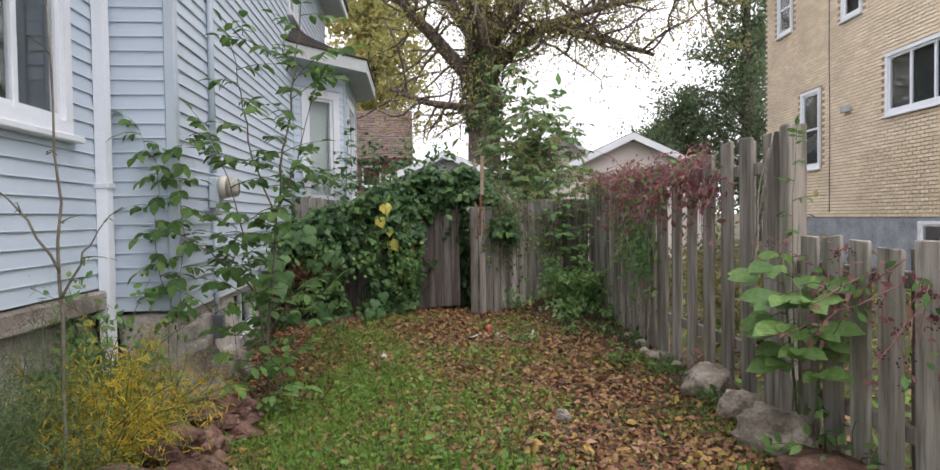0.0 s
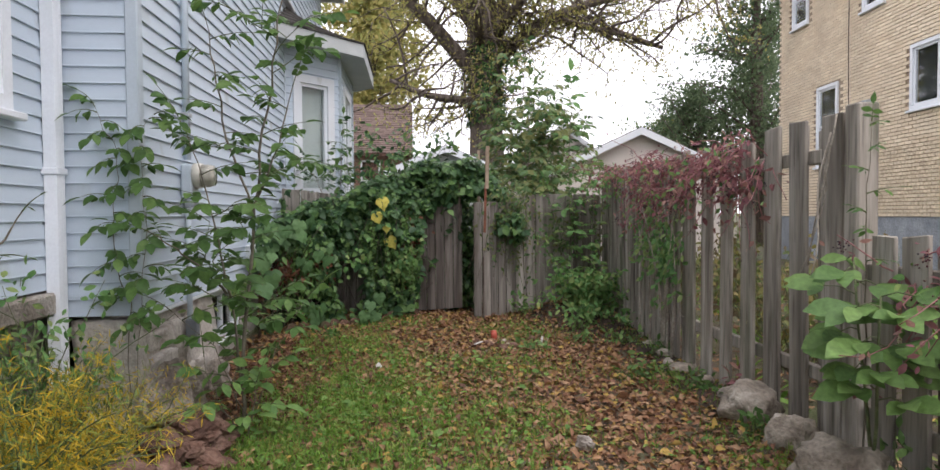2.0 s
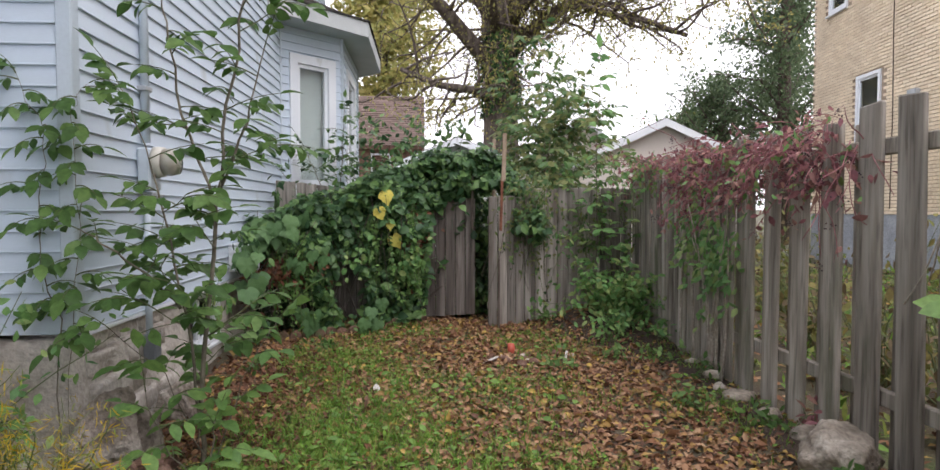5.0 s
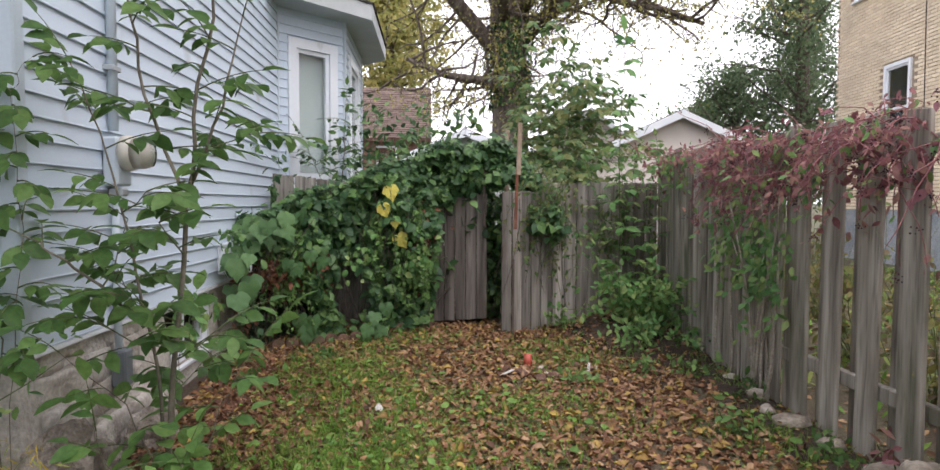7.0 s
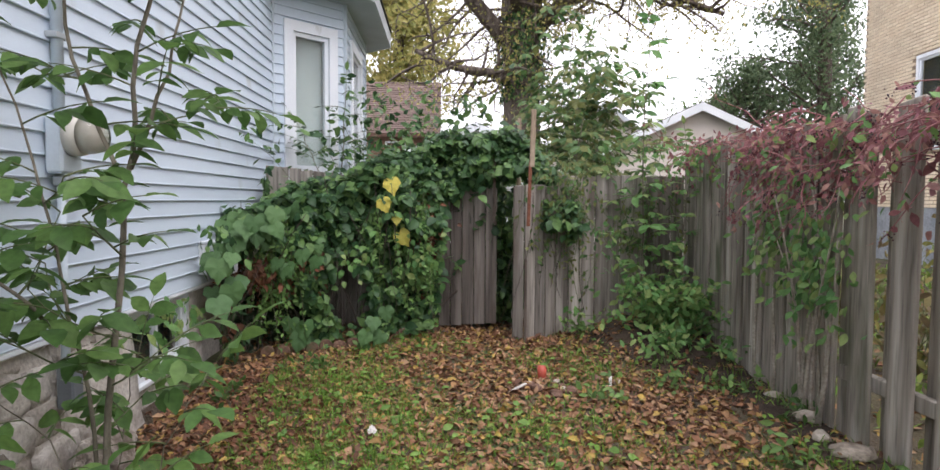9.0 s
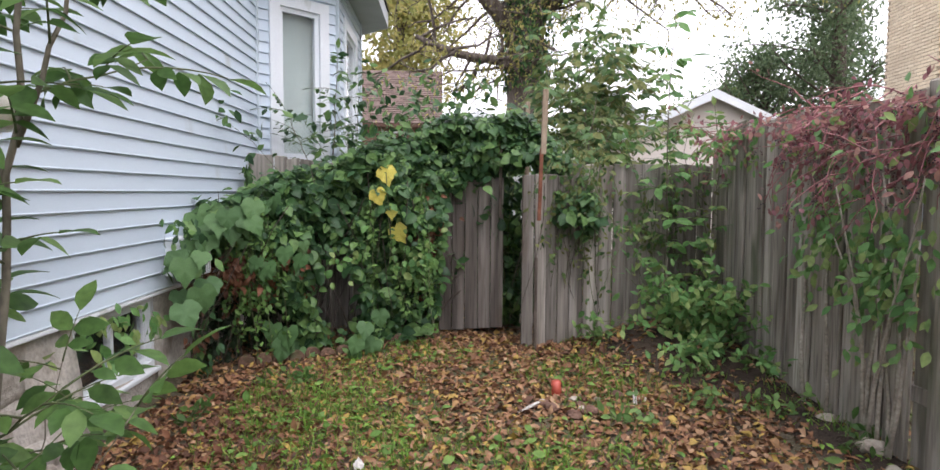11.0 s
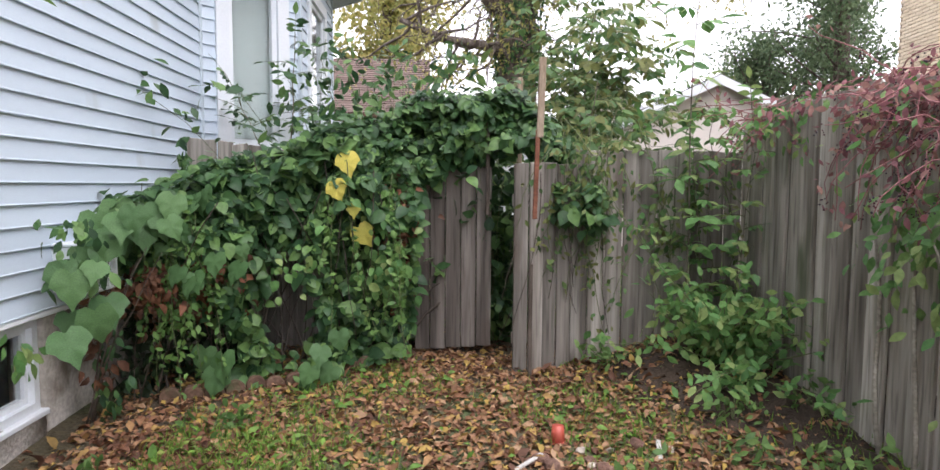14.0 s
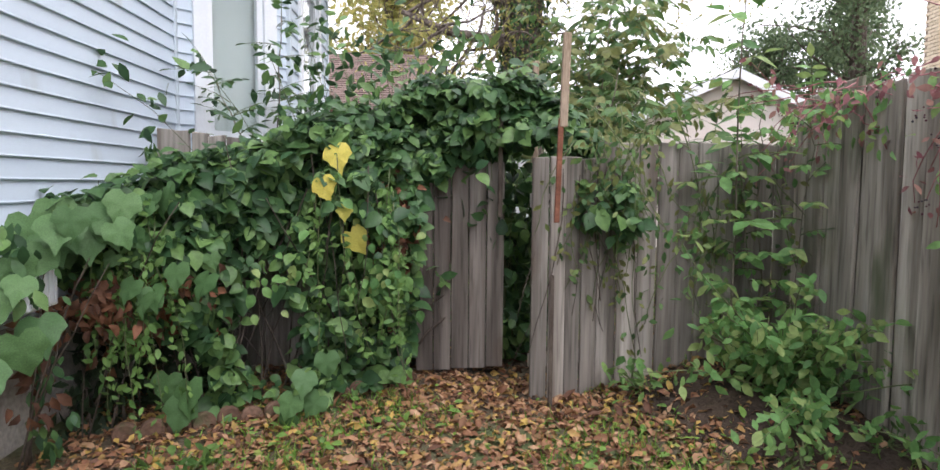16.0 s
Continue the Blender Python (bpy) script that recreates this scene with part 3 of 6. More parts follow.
def bay_side(a, b, win=None):
    a, b = Vector(a), Vector(b)
    turn = math.degrees(math.atan2((b - a).y, (b - a).x))
    length = (b - a).length
    holes = [win] if win else []
    # run so that the outside lies at the wall's -y: along +y for a wall facing +x
    w = wall_slab("bay_wall", house, a, turn, length, SIDING_Z, BAY_TOP, 0.14, holes)
    w.matrix_basis = house_local(w.matrix_basis)
    siding(w, (0, 0), 0, length, SIDING_Z, BAY_TOP, holes)
    if win:
        window("bay_window", house, win[1] - win[0], win[3] - win[2], house_local(pose(a.x, a.y, 0, 0, 0, turn) @ pose(win[0], 0, win[2])), frame_w=0.12, sash=0.05)
    return w


bay_side(BAY[0], BAY[1], (0.14, 0.88, 1.72, 3.56))
bay_side(BAY[1], BAY[2], (0.35, 1.45, 1.72, 3.56))
bay_side(BAY[2], BAY[3])
for (x, y) in BAY[:3]:
    house_part("bay_corner_trim", (x - 0.03, y - 0.03, SIDING_Z), (x + 0.022, y + 0.022, BAY_TOP), M_CORNER)


def bay_roof():
    """Soffit, fascia and shingled slopes of the bay's low roof."""
    ov = 0.36
    out = [(WALL_X, BAY_Y - 0.62), (-1.12 + ov, 10.99 - ov * 0.5), (-1.12 + ov, 13.0 + ov * 0.5), (WALL_X, 13.7 + 0.6)]
    inn = [(WALL_X, 10.6), (WALL_X, 11.4), (WALL_X, 12.4), (WALL_X, 13.2)]
    z0, z1, z2 = BAY_TOP, BAY_TOP + 0.17, BAY_TOP + 0.70
    soffit = [(*p, z0) for p in out]
    V = soffit + [(*p, z0 - 0.02) for p in out]
    part("soffit", mesh_of("soffit", V, [(0, 1, 2, 3), (7, 6, 5, 4), (0, 4, 5, 1), (1, 5, 6, 2), (2, 6, 7, 3)], M_SOFFIT), house, "pale grey soffit").matrix_basis = house_local(Matrix.Identity(4))
    for i in range(3):
        a, b = Vector(out[i]), Vector(out[i + 1])
        n = Vector(((b - a).y, -(b - a).x)).normalized()
        o = [(a, z0 - 0.03), (b, z0 - 0.03), (b, z1), (a, z1)]
        V = [(p.x, p.y, z) for p, z in o] + [(p.x + n.x * 0.03, p.y + n.y * 0.03, z) for p, z in o]
        F = [(0, 1, 2, 3), (7, 6, 5, 4), (0, 4, 5, 1), (1, 5, 6, 2), (2, 6, 7, 3), (3, 7, 4, 0)]
        part("fascia", mesh_of("fascia", V, F, M_SOFFIT), house, "pale grey fascia board").matrix_basis = house_local(Matrix.Identity(4))
        # shingle courses up to the wall
        c, d = Vector(inn[i]), Vector(inn[i + 1])
        rows = 7
        slope = part("roof_slope", mesh_of("roof_slope", [(*a, z1), (*b, z1), (*d, z2), (*c, z2)], [(0, 1, 2, 3)], M_DARKSHINGLE), house, "dark shingled slope")
        slope.matrix_basis = house_local(Matrix.Identity(4))
        for k in range(rows):
            f0, f1 = k / rows, (k + 1) / rows
            low = [(a + n * (0.05 if k == 0 else 0)).lerp(c, f0), (b + n * (0.05 if k == 0 else 0)).lerp(d, f0)]
            high = [b.lerp(d, f1), a.lerp(c, f1)]
            zl, zh = z1 + (z2 - z1) * f0, z1 + (z2 - z1) * f1
            V = [(*low[0], zl + 0.026), (*low[1], zl + 0.026), (*high[0], zh + 0.008), (*high[1], zh + 0.008), (*low[0], zl + 0.004), (*low[1], zl + 0.004)]
            part("roofing_strip", mesh_of("roofing_strip", V, [(0, 1, 2, 3), (4, 5, 1, 0)], M_DARKSHINGLE), slope)


bay_roof()


def main_roof():
    z = TOP
    bm = bmesh.new()
    add_box(bm, (-9.0, -3.6, z), (WALL_X + 0.42, 14.5, z + 0.03))
    part("soffit", bm, house, "", M_SOFFIT).matrix_basis = house_local(Matrix.Identity(4))
    bm = bmesh.new()
    add_box(bm, (WALL_X + 0.42, -3.6, z - 0.03), (WALL_X + 0.46, 14.5, z + 0.2))
    part("fascia", bm, house, "white fascia board", M_TRIM).matrix_basis = house_local(Matrix.Identity(4))
    prism("roof", [(WALL_X + 0.5, z + 0.18), (-5.4, z + 2.6), (-9.0, z + 0.18), (-9.0, z + 0.05), (WALL_X + 0.44, z + 0.05)], -3.65, 14.55, "y", M_DARKSHINGLE, house, "dark shingled roof").matrix_basis = house_local(Matrix.Identity(4))
    for lo, hi in (((-9, 14.0, 0), (WALL_X - 0.21, 14.22, z)), ((-9, -3.2, 0), (NEAR_X - 0.21, -3.0, z)), ((-9, -3, 0), (-8.8, 14, z))):
        bm = bmesh.new()
        add_box(bm, lo, hi)
        part("wall", bm, house, "", M_SIDING).matrix_basis = house_local(Matrix.Identity(4))


main_roof()


# ---- wooden fences ----
def board(name, w, h, t, mat, parent, m, top_cut=0.0, seed=0, warp=0.012):
    """A sawn fence board with softened edges, a slight bow and an uneven top; x across, z up."""
    r = random.Random(seed)
    bm = bmesh.new()
    add_box(bm, (-w / 2, -t / 2, 0), (w / 2, t / 2, h))
    bmesh.ops.bevel(bm, geom=[e for e in bm.edges], offset=0.005, segments=1, affect="EDGES")
    bow, lean = r.uniform(-warp, warp), r.uniform(-0.006, 0.006)
    for v in bm.verts:
        f = v.co.z / h
        if f > 0.9:
            v.co.z += v.co.x * top_cut + r.uniform(-0.004, 0.004)
        v.co.y += lean * f
        v.co.x += bow * f
    ob = part(name, bm, parent, "", mat)
    ob.matrix_basis = m
    return ob


FX = 2.54


def right_fence():
    r = random.Random(4)
    f = tagged(empty("fence", (FX, 6.5, 0)), "tall weathered grey wooden fence, boards both sides of its rails", "fence")
    at = Matrix.Translation((-FX, -6.5, 0))
    # close-set boards on both faces at the back, open board-on-board towards the street
    i = 0
    y = 9.02
    while y > 6.85:
        gz = float(ground_z(FX, y))
        h = 2.03 + r.uniform(-0.04, 0.04) - gz + 0.03
        board("picket", r.uniform(0.150, 0.160), h, 0.026, M_FENCE, f, at @ pose(FX - 0.035 + 0.010 * (-1) ** i, y, gz - 0.03, 0, r.uniform(-0.2, 0.2), 90 + r.uniform(-1, 1)), r.uniform(-0.1, 0.1), i)
        board("picket", 0.14, h - 0.03, 0.022, M_FENCE, f, at @ pose(FX + 0.045, y - 0.0815, gz - 0.03, 0, 0, 90), 0.0, i + 70, 0.002)
        y -= 0.163
        i += 1
    y = 6.66
    while y > 4.2:
        gz = float(ground_z(FX, y))
        h = 2.03 + r.uniform(-0.04, 0.04) - gz + 0.03
        board("picket", r.uniform(0.165, 0.19), h, 0.028, M_FENCE, f, at @ pose(FX - 0.035, y, gz - 0.03, 0, r.uniform(-0.8, 0.8), 90 + r.uniform(-1, 1)), r.uniform(-0.1, 0.1), i)
        if y > 4.5:
            board("picket", r.uniform(0.15, 0.175), h - r.uniform(0.0, 0.08), 0.026, M_FENCE, f, at @ pose(FX + 0.045, y - 0.168, gz - 0.03, 0, r.uniform(-0.8, 0.8), 90 + r.uniform(-2, 2)), r.uniform(-0.1, 0.1), i + 50)
        y -= 0.336 + r.uniform(-0.01, 0.01)
        i += 1
    for z in (0.42, 1.78):
        ob = box("rail", (FX - 0.018, 4.2, z), (FX + 0.03, 9.05, z + 0.09), M_FENCE, f, "", 0.006)
        ob.matrix_basis = at
    for py in (4.13, 6.52, 8.88):
        gz = float(ground_z(FX, py))
        ob = box("post", (FX - (0.075 if py < 5 else 0.012), py - 0.06, gz - 0.05), (FX + (0.055 if py < 5 else 0.025), py + 0.06, 2.06 if py > 5 else 2.09), M_FENCE, f, "square fence post", 0.01)
        ob.matrix_basis = at
    # low stretch near the street
    g = tagged(empty("low_fence", (FX, 2.0, 0)), "low weathered wooden picket fence, grey boards on both sides", "fence")
    at = Matrix.Translation((-FX, -2.0, 0))
    y = 3.90
    while y > -2:
        gz = float(ground_z(FX, y))
        board("picket", r.uniform(0.15, 0.175), 1.36 - gz + r.uniform(-0.03, 0.03), 0.026, M_FENCE, g, at @ pose(FX - 0.035, y, gz - 0.03, 0, r.uniform(-1, 1), 90), r.uniform(-0.1, 0.1), i)
        board("picket", r.uniform(0.13, 0.15), 1.34 - gz + r.uniform(-0.03, 0.03), 0.026, M_FENCE, g, at @ pose(FX + 0.045, y - 0.125, gz - 0.03, 0, r.uniform(-1, 1), 90), r.uniform(-0.1, 0.1), i + 30)
        y -= 0.25 + r.uniform(-0.015, 0.015)
        i += 1
    for z in (0.3, 1.1):
        ob = box("rail", (FX - 0.018, -2, z), (FX + 0.03, 4.1, z + 0.09), M_FENCE, g, "", 0.006)
        ob.matrix_basis = at
    for py in (1.7, -0.7):
        ob = box("post", (FX - 0.012, py - 0.05, -0.05), (FX + 0.03, py + 0.05, 1.35), M_FENCE, g, "", 0.01)
        ob.matrix_basis = at


right_fence()


def board_run(name, label, a, b, ztop, zbot, width, mat, category="fence", sag=0.0, seed=1, rails=True, drop=None):
    """Close-set upright boards from a to b in the plan, on rails behind them."""
    r = random.Random(seed)
    a, b = Vector(a), Vector(b)
    length = (b - a).length
    turn = math.degrees(math.atan2((b - a).y, (b - a).x))
    thing = tagged(empty(name, (a.x, a.y, 0)), label, category)
    thing.rotation_euler = (0, 0, radians(turn))
    n = max(1, round(length / width))
    step = length / n
    for i in range(n):
        x = (i + 0.5) * step
        p = a.lerp(b, x / length)
        gz = float(ground_z(p.x, p.y)) - 0.03 if zbot is None else zbot + sag * x
        top = (ztop + sag * x if drop is None else drop(x / length)) + r.uniform(-0.012, 0.012)
        board("board", step - 0.004, top - gz, 0.022, mat, thing, pose(x, 0.006 * (-1) ** i + r.uniform(-0.003, 0.003), gz, 0, r.uniform(-0.05, 0.05), r.uniform(-1.0, 1.0)), r.uniform(-0.12, 0.12), seed * 40 + i, 0.002)
    if rails:
        lo = (float(ground_z(a.x, a.y)) if zbot is None else zbot) + 0.25
        for z in (lo, ztop - 0.3):
            box("rail", (0.01, 0.014, z), (length - 0.01, 0.055, z + 0.085), mat, thing, "", 0.005)
    return thing


board_run("garden_gate", "brown board garden gate leaf, colour darkened for shade, ajar under vines", (0.06, 9.42), (0.66, 9.40), 1.58, 0.18, 0.118, M_SHADEGATE, "gate", 0.06, 3)
board_run("garden_gate", "pale grey board gate leaf swung a little open", (0.77, 8.86), (1.20, 9.02), 1.63, 0.10, 0.107, M_GATE, "gate", 0.0, 5)
board_run("fence", "grey board fence running behind the mound", (1.21, 9.04), (2.48, 9.06), 1.73, None, 0.13, M_GATE, "fence", 0.0, 6)
board_run("fence", "old board fence buried under a thick vine", (-1.80, 9.80), (0.02, 9.46), 1.68, None, 0.135, M_GATE, "fence", 0.0, 8, drop=lambda f: 1.86 - 0.24 * f)


# ---- neighbours ----
def gable_building(name, label, peak, half, eave_drop, length, turn, wall_mat, roof_mat, wall_h=None, over=0.3, trim=True):
    """A gabled building whose gable end faces -y at its origin before turning."""
    thing = tagged(empty(name, (peak[0], peak[1], 0)), label, "building")
    thing.rotation_euler = (0, 0, radians(turn))
    z = peak[2]
    prism("wall", [(-half, 0), (half, 0), (half, z - eave_drop), (0, z - 0.05), (-half, z - eave_drop)], 0.0, length, "y", wall_mat, thing)
    slope = eave_drop / half
    for s in (-1, 1):
        x1 = s * (half + over)
        o = [(0, z + 0.02), (x1, z + 0.02 - slope * (half + over)), (x1, z - 0.09 - slope * (half + over)), (0, z - 0.09)]
        prism("roof_slope", o, -over, length + over, "y", roof_mat, thing, "shingled roof slope")
        if trim:
            o = [(0, z + 0.0), (x1, z - slope * (half + over)), (x1, z - 0.20 - slope * (half + over)), (0, z - 0.20)]
            prism("barge_board", o, -over - 0.035, -over, "y", M_TRIM, thing, "white barge board")
    return thing


gable_building("garage", "cream stucco garage with a low white-trimmed gable", (6.3, 18.35, 3.85), 2.3, 1.05, 6, -4, M_GARAGE, M_DARKSHINGLE)
gable_building("neighbour_house", "pale house with a dark gabled roof beyond the garage", (5.9, 26.0, 5.0), 2.6, 2.0, 8, -8, M_GARAGE, M_DARKSHINGLE)
gable_building("shed", "small shed with a white-edged low gable roof", (0.98, 20.0, 3.5), 1.5, 0.6, 3, -4, M_SOFFIT, M_DARKSHINGLE)


def brick_house():
    """A buff brick house beyond the fence; its long wall runs from a far corner towards the street."""
    turn = -95.7
    at = pose(10.5, 18.5, 0, 0, 0, turn)
    b = tagged(empty("brick_house"), "tall buff brick house with white windows, grey-blue block base", "house")
    b.matrix_basis = at
    Z0, Z1, L = 1.38, 8.6, 17.0
    wins = [(2.09, 3.05, 2.62, 4.63, True, 0), (5.66, 7.9, 3.5, 4.80, False, 2), (0.76, 1.6, 6.44, 7.9, True, 0), (4.0, 4.8, 5.95, 7.4, True, 0)]
    holes = [w[:4] for w in wins]
    wall_slab("wall", b, (0, 0), 0, L, Z0, Z1, 0.3, holes, M_MORTAR)
    base = wall_slab("base", b, (0, 0), 0, L, -0.2, Z0, 0.3, [(6.7, 7.6, 0.75, 1.3)], M_PAINTED_BLOCK)
    base["label"] = "blue-grey painted block base"
    for x0, x1, z0, z1, hung, mul in wins:
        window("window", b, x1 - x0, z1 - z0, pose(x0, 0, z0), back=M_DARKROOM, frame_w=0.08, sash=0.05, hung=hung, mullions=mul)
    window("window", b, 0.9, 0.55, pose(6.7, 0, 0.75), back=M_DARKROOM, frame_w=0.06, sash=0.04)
    box("side_wall", (-0.02, 0.3, -0.2), (0.28, 9, Z1), M_BRICK, b, bevel=0)
    box("eave", (-0.5, -0.5, Z1), (L, 9, Z1 + 0.2), M_TRIM, b, bevel=0.02)
    prism("roof", [(-0.6, Z1 + 0.2), (9.2, Z1 + 0.2), (4.2, Z1 + 2.6)], -0.6, L, "x", M_DARKSHINGLE, b, "dark shingled roof")
    box("vent_hood", (4.15, -0.14, 3.8), (4.42, -0.012, 3.95), M_GREYMETAL, b, "grey metal vent hood", 0.02)
    tube_part("cable", [([(3.5, -0.02, 7.9), (3.48, -0.02, 5.5), (3.52, -0.02, 3.6), (3.5, -0.02, 1.5)], [0.012] * 4)], M_DARKWOOD, b, "thin dark cable", 5)
    # bricks: one shared mesh for the single ones, the rest joined
    h, w = 0.0765, 0.225
    one = bmesh.new()
    add_box(one, (0.007, -0.014, 0.008), (w - 0.007, 0.011, h - 0.008))
    me = bpy.data.meshes.new("brick")
    one.to_mesh(me)
    one.free()
    me.materials.append(M_BRICK)
    V, F = [], []
    singles = 0
    for r in range(int((Z1 - Z0) / h)):
        z = Z0 + r * h
        for c in range(int(10.5 / w)):
            x = c * w + (w / 2 if r % 2 else 0)
            if any(x + w > a and x < q and z + h > lo and z < hi for a, q, lo, hi in holes):
                continue
            if 4.6 < x < 8.2 and z < 3.3 and singles < 300:
                singles += 1
                part("brick", me, b).matrix_basis = pose(x, 0, z)
                continue
            o = len(V)
            V += [(x + a, y, z + d) for y in (0.011, -0.014) for a in (0.007, w - 0.007) for d in (0.008, h - 0.008)]
            F += [(o + 4, o + 6, o + 7, o + 5), (o, o + 4, o + 5, o + 1), (o + 2, o + 3, o + 7, o + 6), (o + 1, o + 5, o + 7, o + 3), (o, o + 2, o + 6, o + 4)]
    rest = part("brickwork", mesh_of("brickwork", V, F, M_BRICKS), b)
    rest["kind"] = "stuff"


def island_shade(name, a, c, scale=4):
    m, n, l, b = material(name, 0.9)
    ge = n.new("ShaderNodeNewGeometry")
    r = ramp(n, [(0.0, a), (1.0, c)])
    l.new(ge.outputs["Random Per Island"], r.inputs[0])
    f = noise_of(n, l, scale, 5)
    g = ramp(n, [(0.3, (0.82,) * 3), (0.7, (1.0,) * 3)])
    l.new(f, g.inputs[0])
    l.new(blend(n, l, r.outputs[0], g.outputs[0], 1.0, "MULTIPLY"), b.inputs["Base Color"])
    bumped(n, l, b, noise_of(n, l, 40, 3), 0.4, 0.005)
    return m


M_BRICKS = island_shade("buff_bricks", (0.74, 0.61, 0.44), (0.85, 0.73, 0.55), 1.2)
brick_house()


def brown_house():
    """A far house whose brown shingled slope faces the yard."""
    b = tagged(empty("far_house", (-5.0, 34.2, 0)), "distant red-brown house with a steep brown shingled roof", "house")
    prism("wall", [(-3.2, 0), (3.2, 0), (3.2, 4.5), (0, 7.0), (-3.2, 4.5)], -7.0, 4.9, "x", M_REDBRICKWALL, b)
    for s in (-1, 1):
        prism("roof_slope", [(0, 7.1), (s * 3.6, 4.3), (s * 3.6, 4.16), (0, 6.94)], -7.2, 5.0, "x", M_SHINGLE, b, "brown shingled slope")
    for s in (-1, 1):
        prism("barge_board", [(0, 7.05), (s * 3.6, 4.25), (s * 3.6, 4.0), (0, 6.8)], 5.0, 5.06, "x", M_TRIM, b, "white barge board")
    # shingle rows that catch the light along their lower edges
    V, F = [], []
    r = random.Random(9)
    for i in range(26):
        f0, f1 = i / 26, (i + 1) / 26
        x = -7.1
        while x < 4.9:
            w = r.uniform(0.28, 0.4)
            lift = r.uniform(0.02, 0.045)
            o = len(V)
            for f, e in ((f0, lift), (f1, 0.012)):
                y, z = -3.6 * (1 - f), 4.3 + 2.8 * f
                V += [(x + 0.01, y - e * 0.6, z + e), (min(x + w, 4.98), y - e * 0.6, z + e)]
            V += [(x + 0.01, -3.6 * (1 - f0), 4.3 + 2.8 * f0), (min(x + w, 4.98), -3.6 * (1 - f0), 4.3 + 2.8 * f0)]
            F += [(o, o + 1, o + 3, o + 2), (o + 4, o + 5, o + 1, o)]
            x += w
    part("shingles", mesh_of("shingles", V, F, M_FARSHINGLES), b)["kind"] = "stuff"
    window("window", b, 0.9, 1.0, pose(2.6, -3.22, 3.0), back=M_DARKROOM, frame_w=0.05, sash=0.03)
    window("window", b, 0.9, 1.0, pose(0.6, -3.22, 3.0), back=M_DARKROOM, frame_w=0.1)


M_FARSHINGLES = island_shade("brown_shingle_tabs", (0.12, 0.082, 0.068), (0.19, 0.135, 0.115), 2)
brown_house()


# ---- trees and plants ----
def wander(p, d, length, steps, r, bend=0.25, lift=0.0):
    """A wandering line of points from p along d."""
    p, d = Vector(p), Vector(d).normalized()
    pts = [p.copy()]
    for _ in range(steps):
        d = (d + Vector((r.gauss(0, bend), r.gauss(0, bend), r.gauss(0, bend) + lift)) * 0.5).normalized()
        p = p + d * (length / steps)
        pts.append(p.copy())
    return pts


def taper(n, a, b):
    return [a + (b - a) * i / (n - 1) for i in range(n)]


def sprays(points, r, count, spread, size, hang=0.4, up=0.4):
    """Leaves about given points: places, tips, normals, sizes."""
    base = np.array([points[r.integers(len(points))] for _ in range(count)], float)
    P = base + r.normal(0, spread, (count, 3))
    T = unit(r.normal(0, 1, (count, 3)) + np.array([0, 0, -hang]))
    N = unit(r.normal(0, 0.8, (count, 3)) + np.array([0, -0.2, up]))
    return P, T, N, r.uniform(0.7, 1.3, count) * size


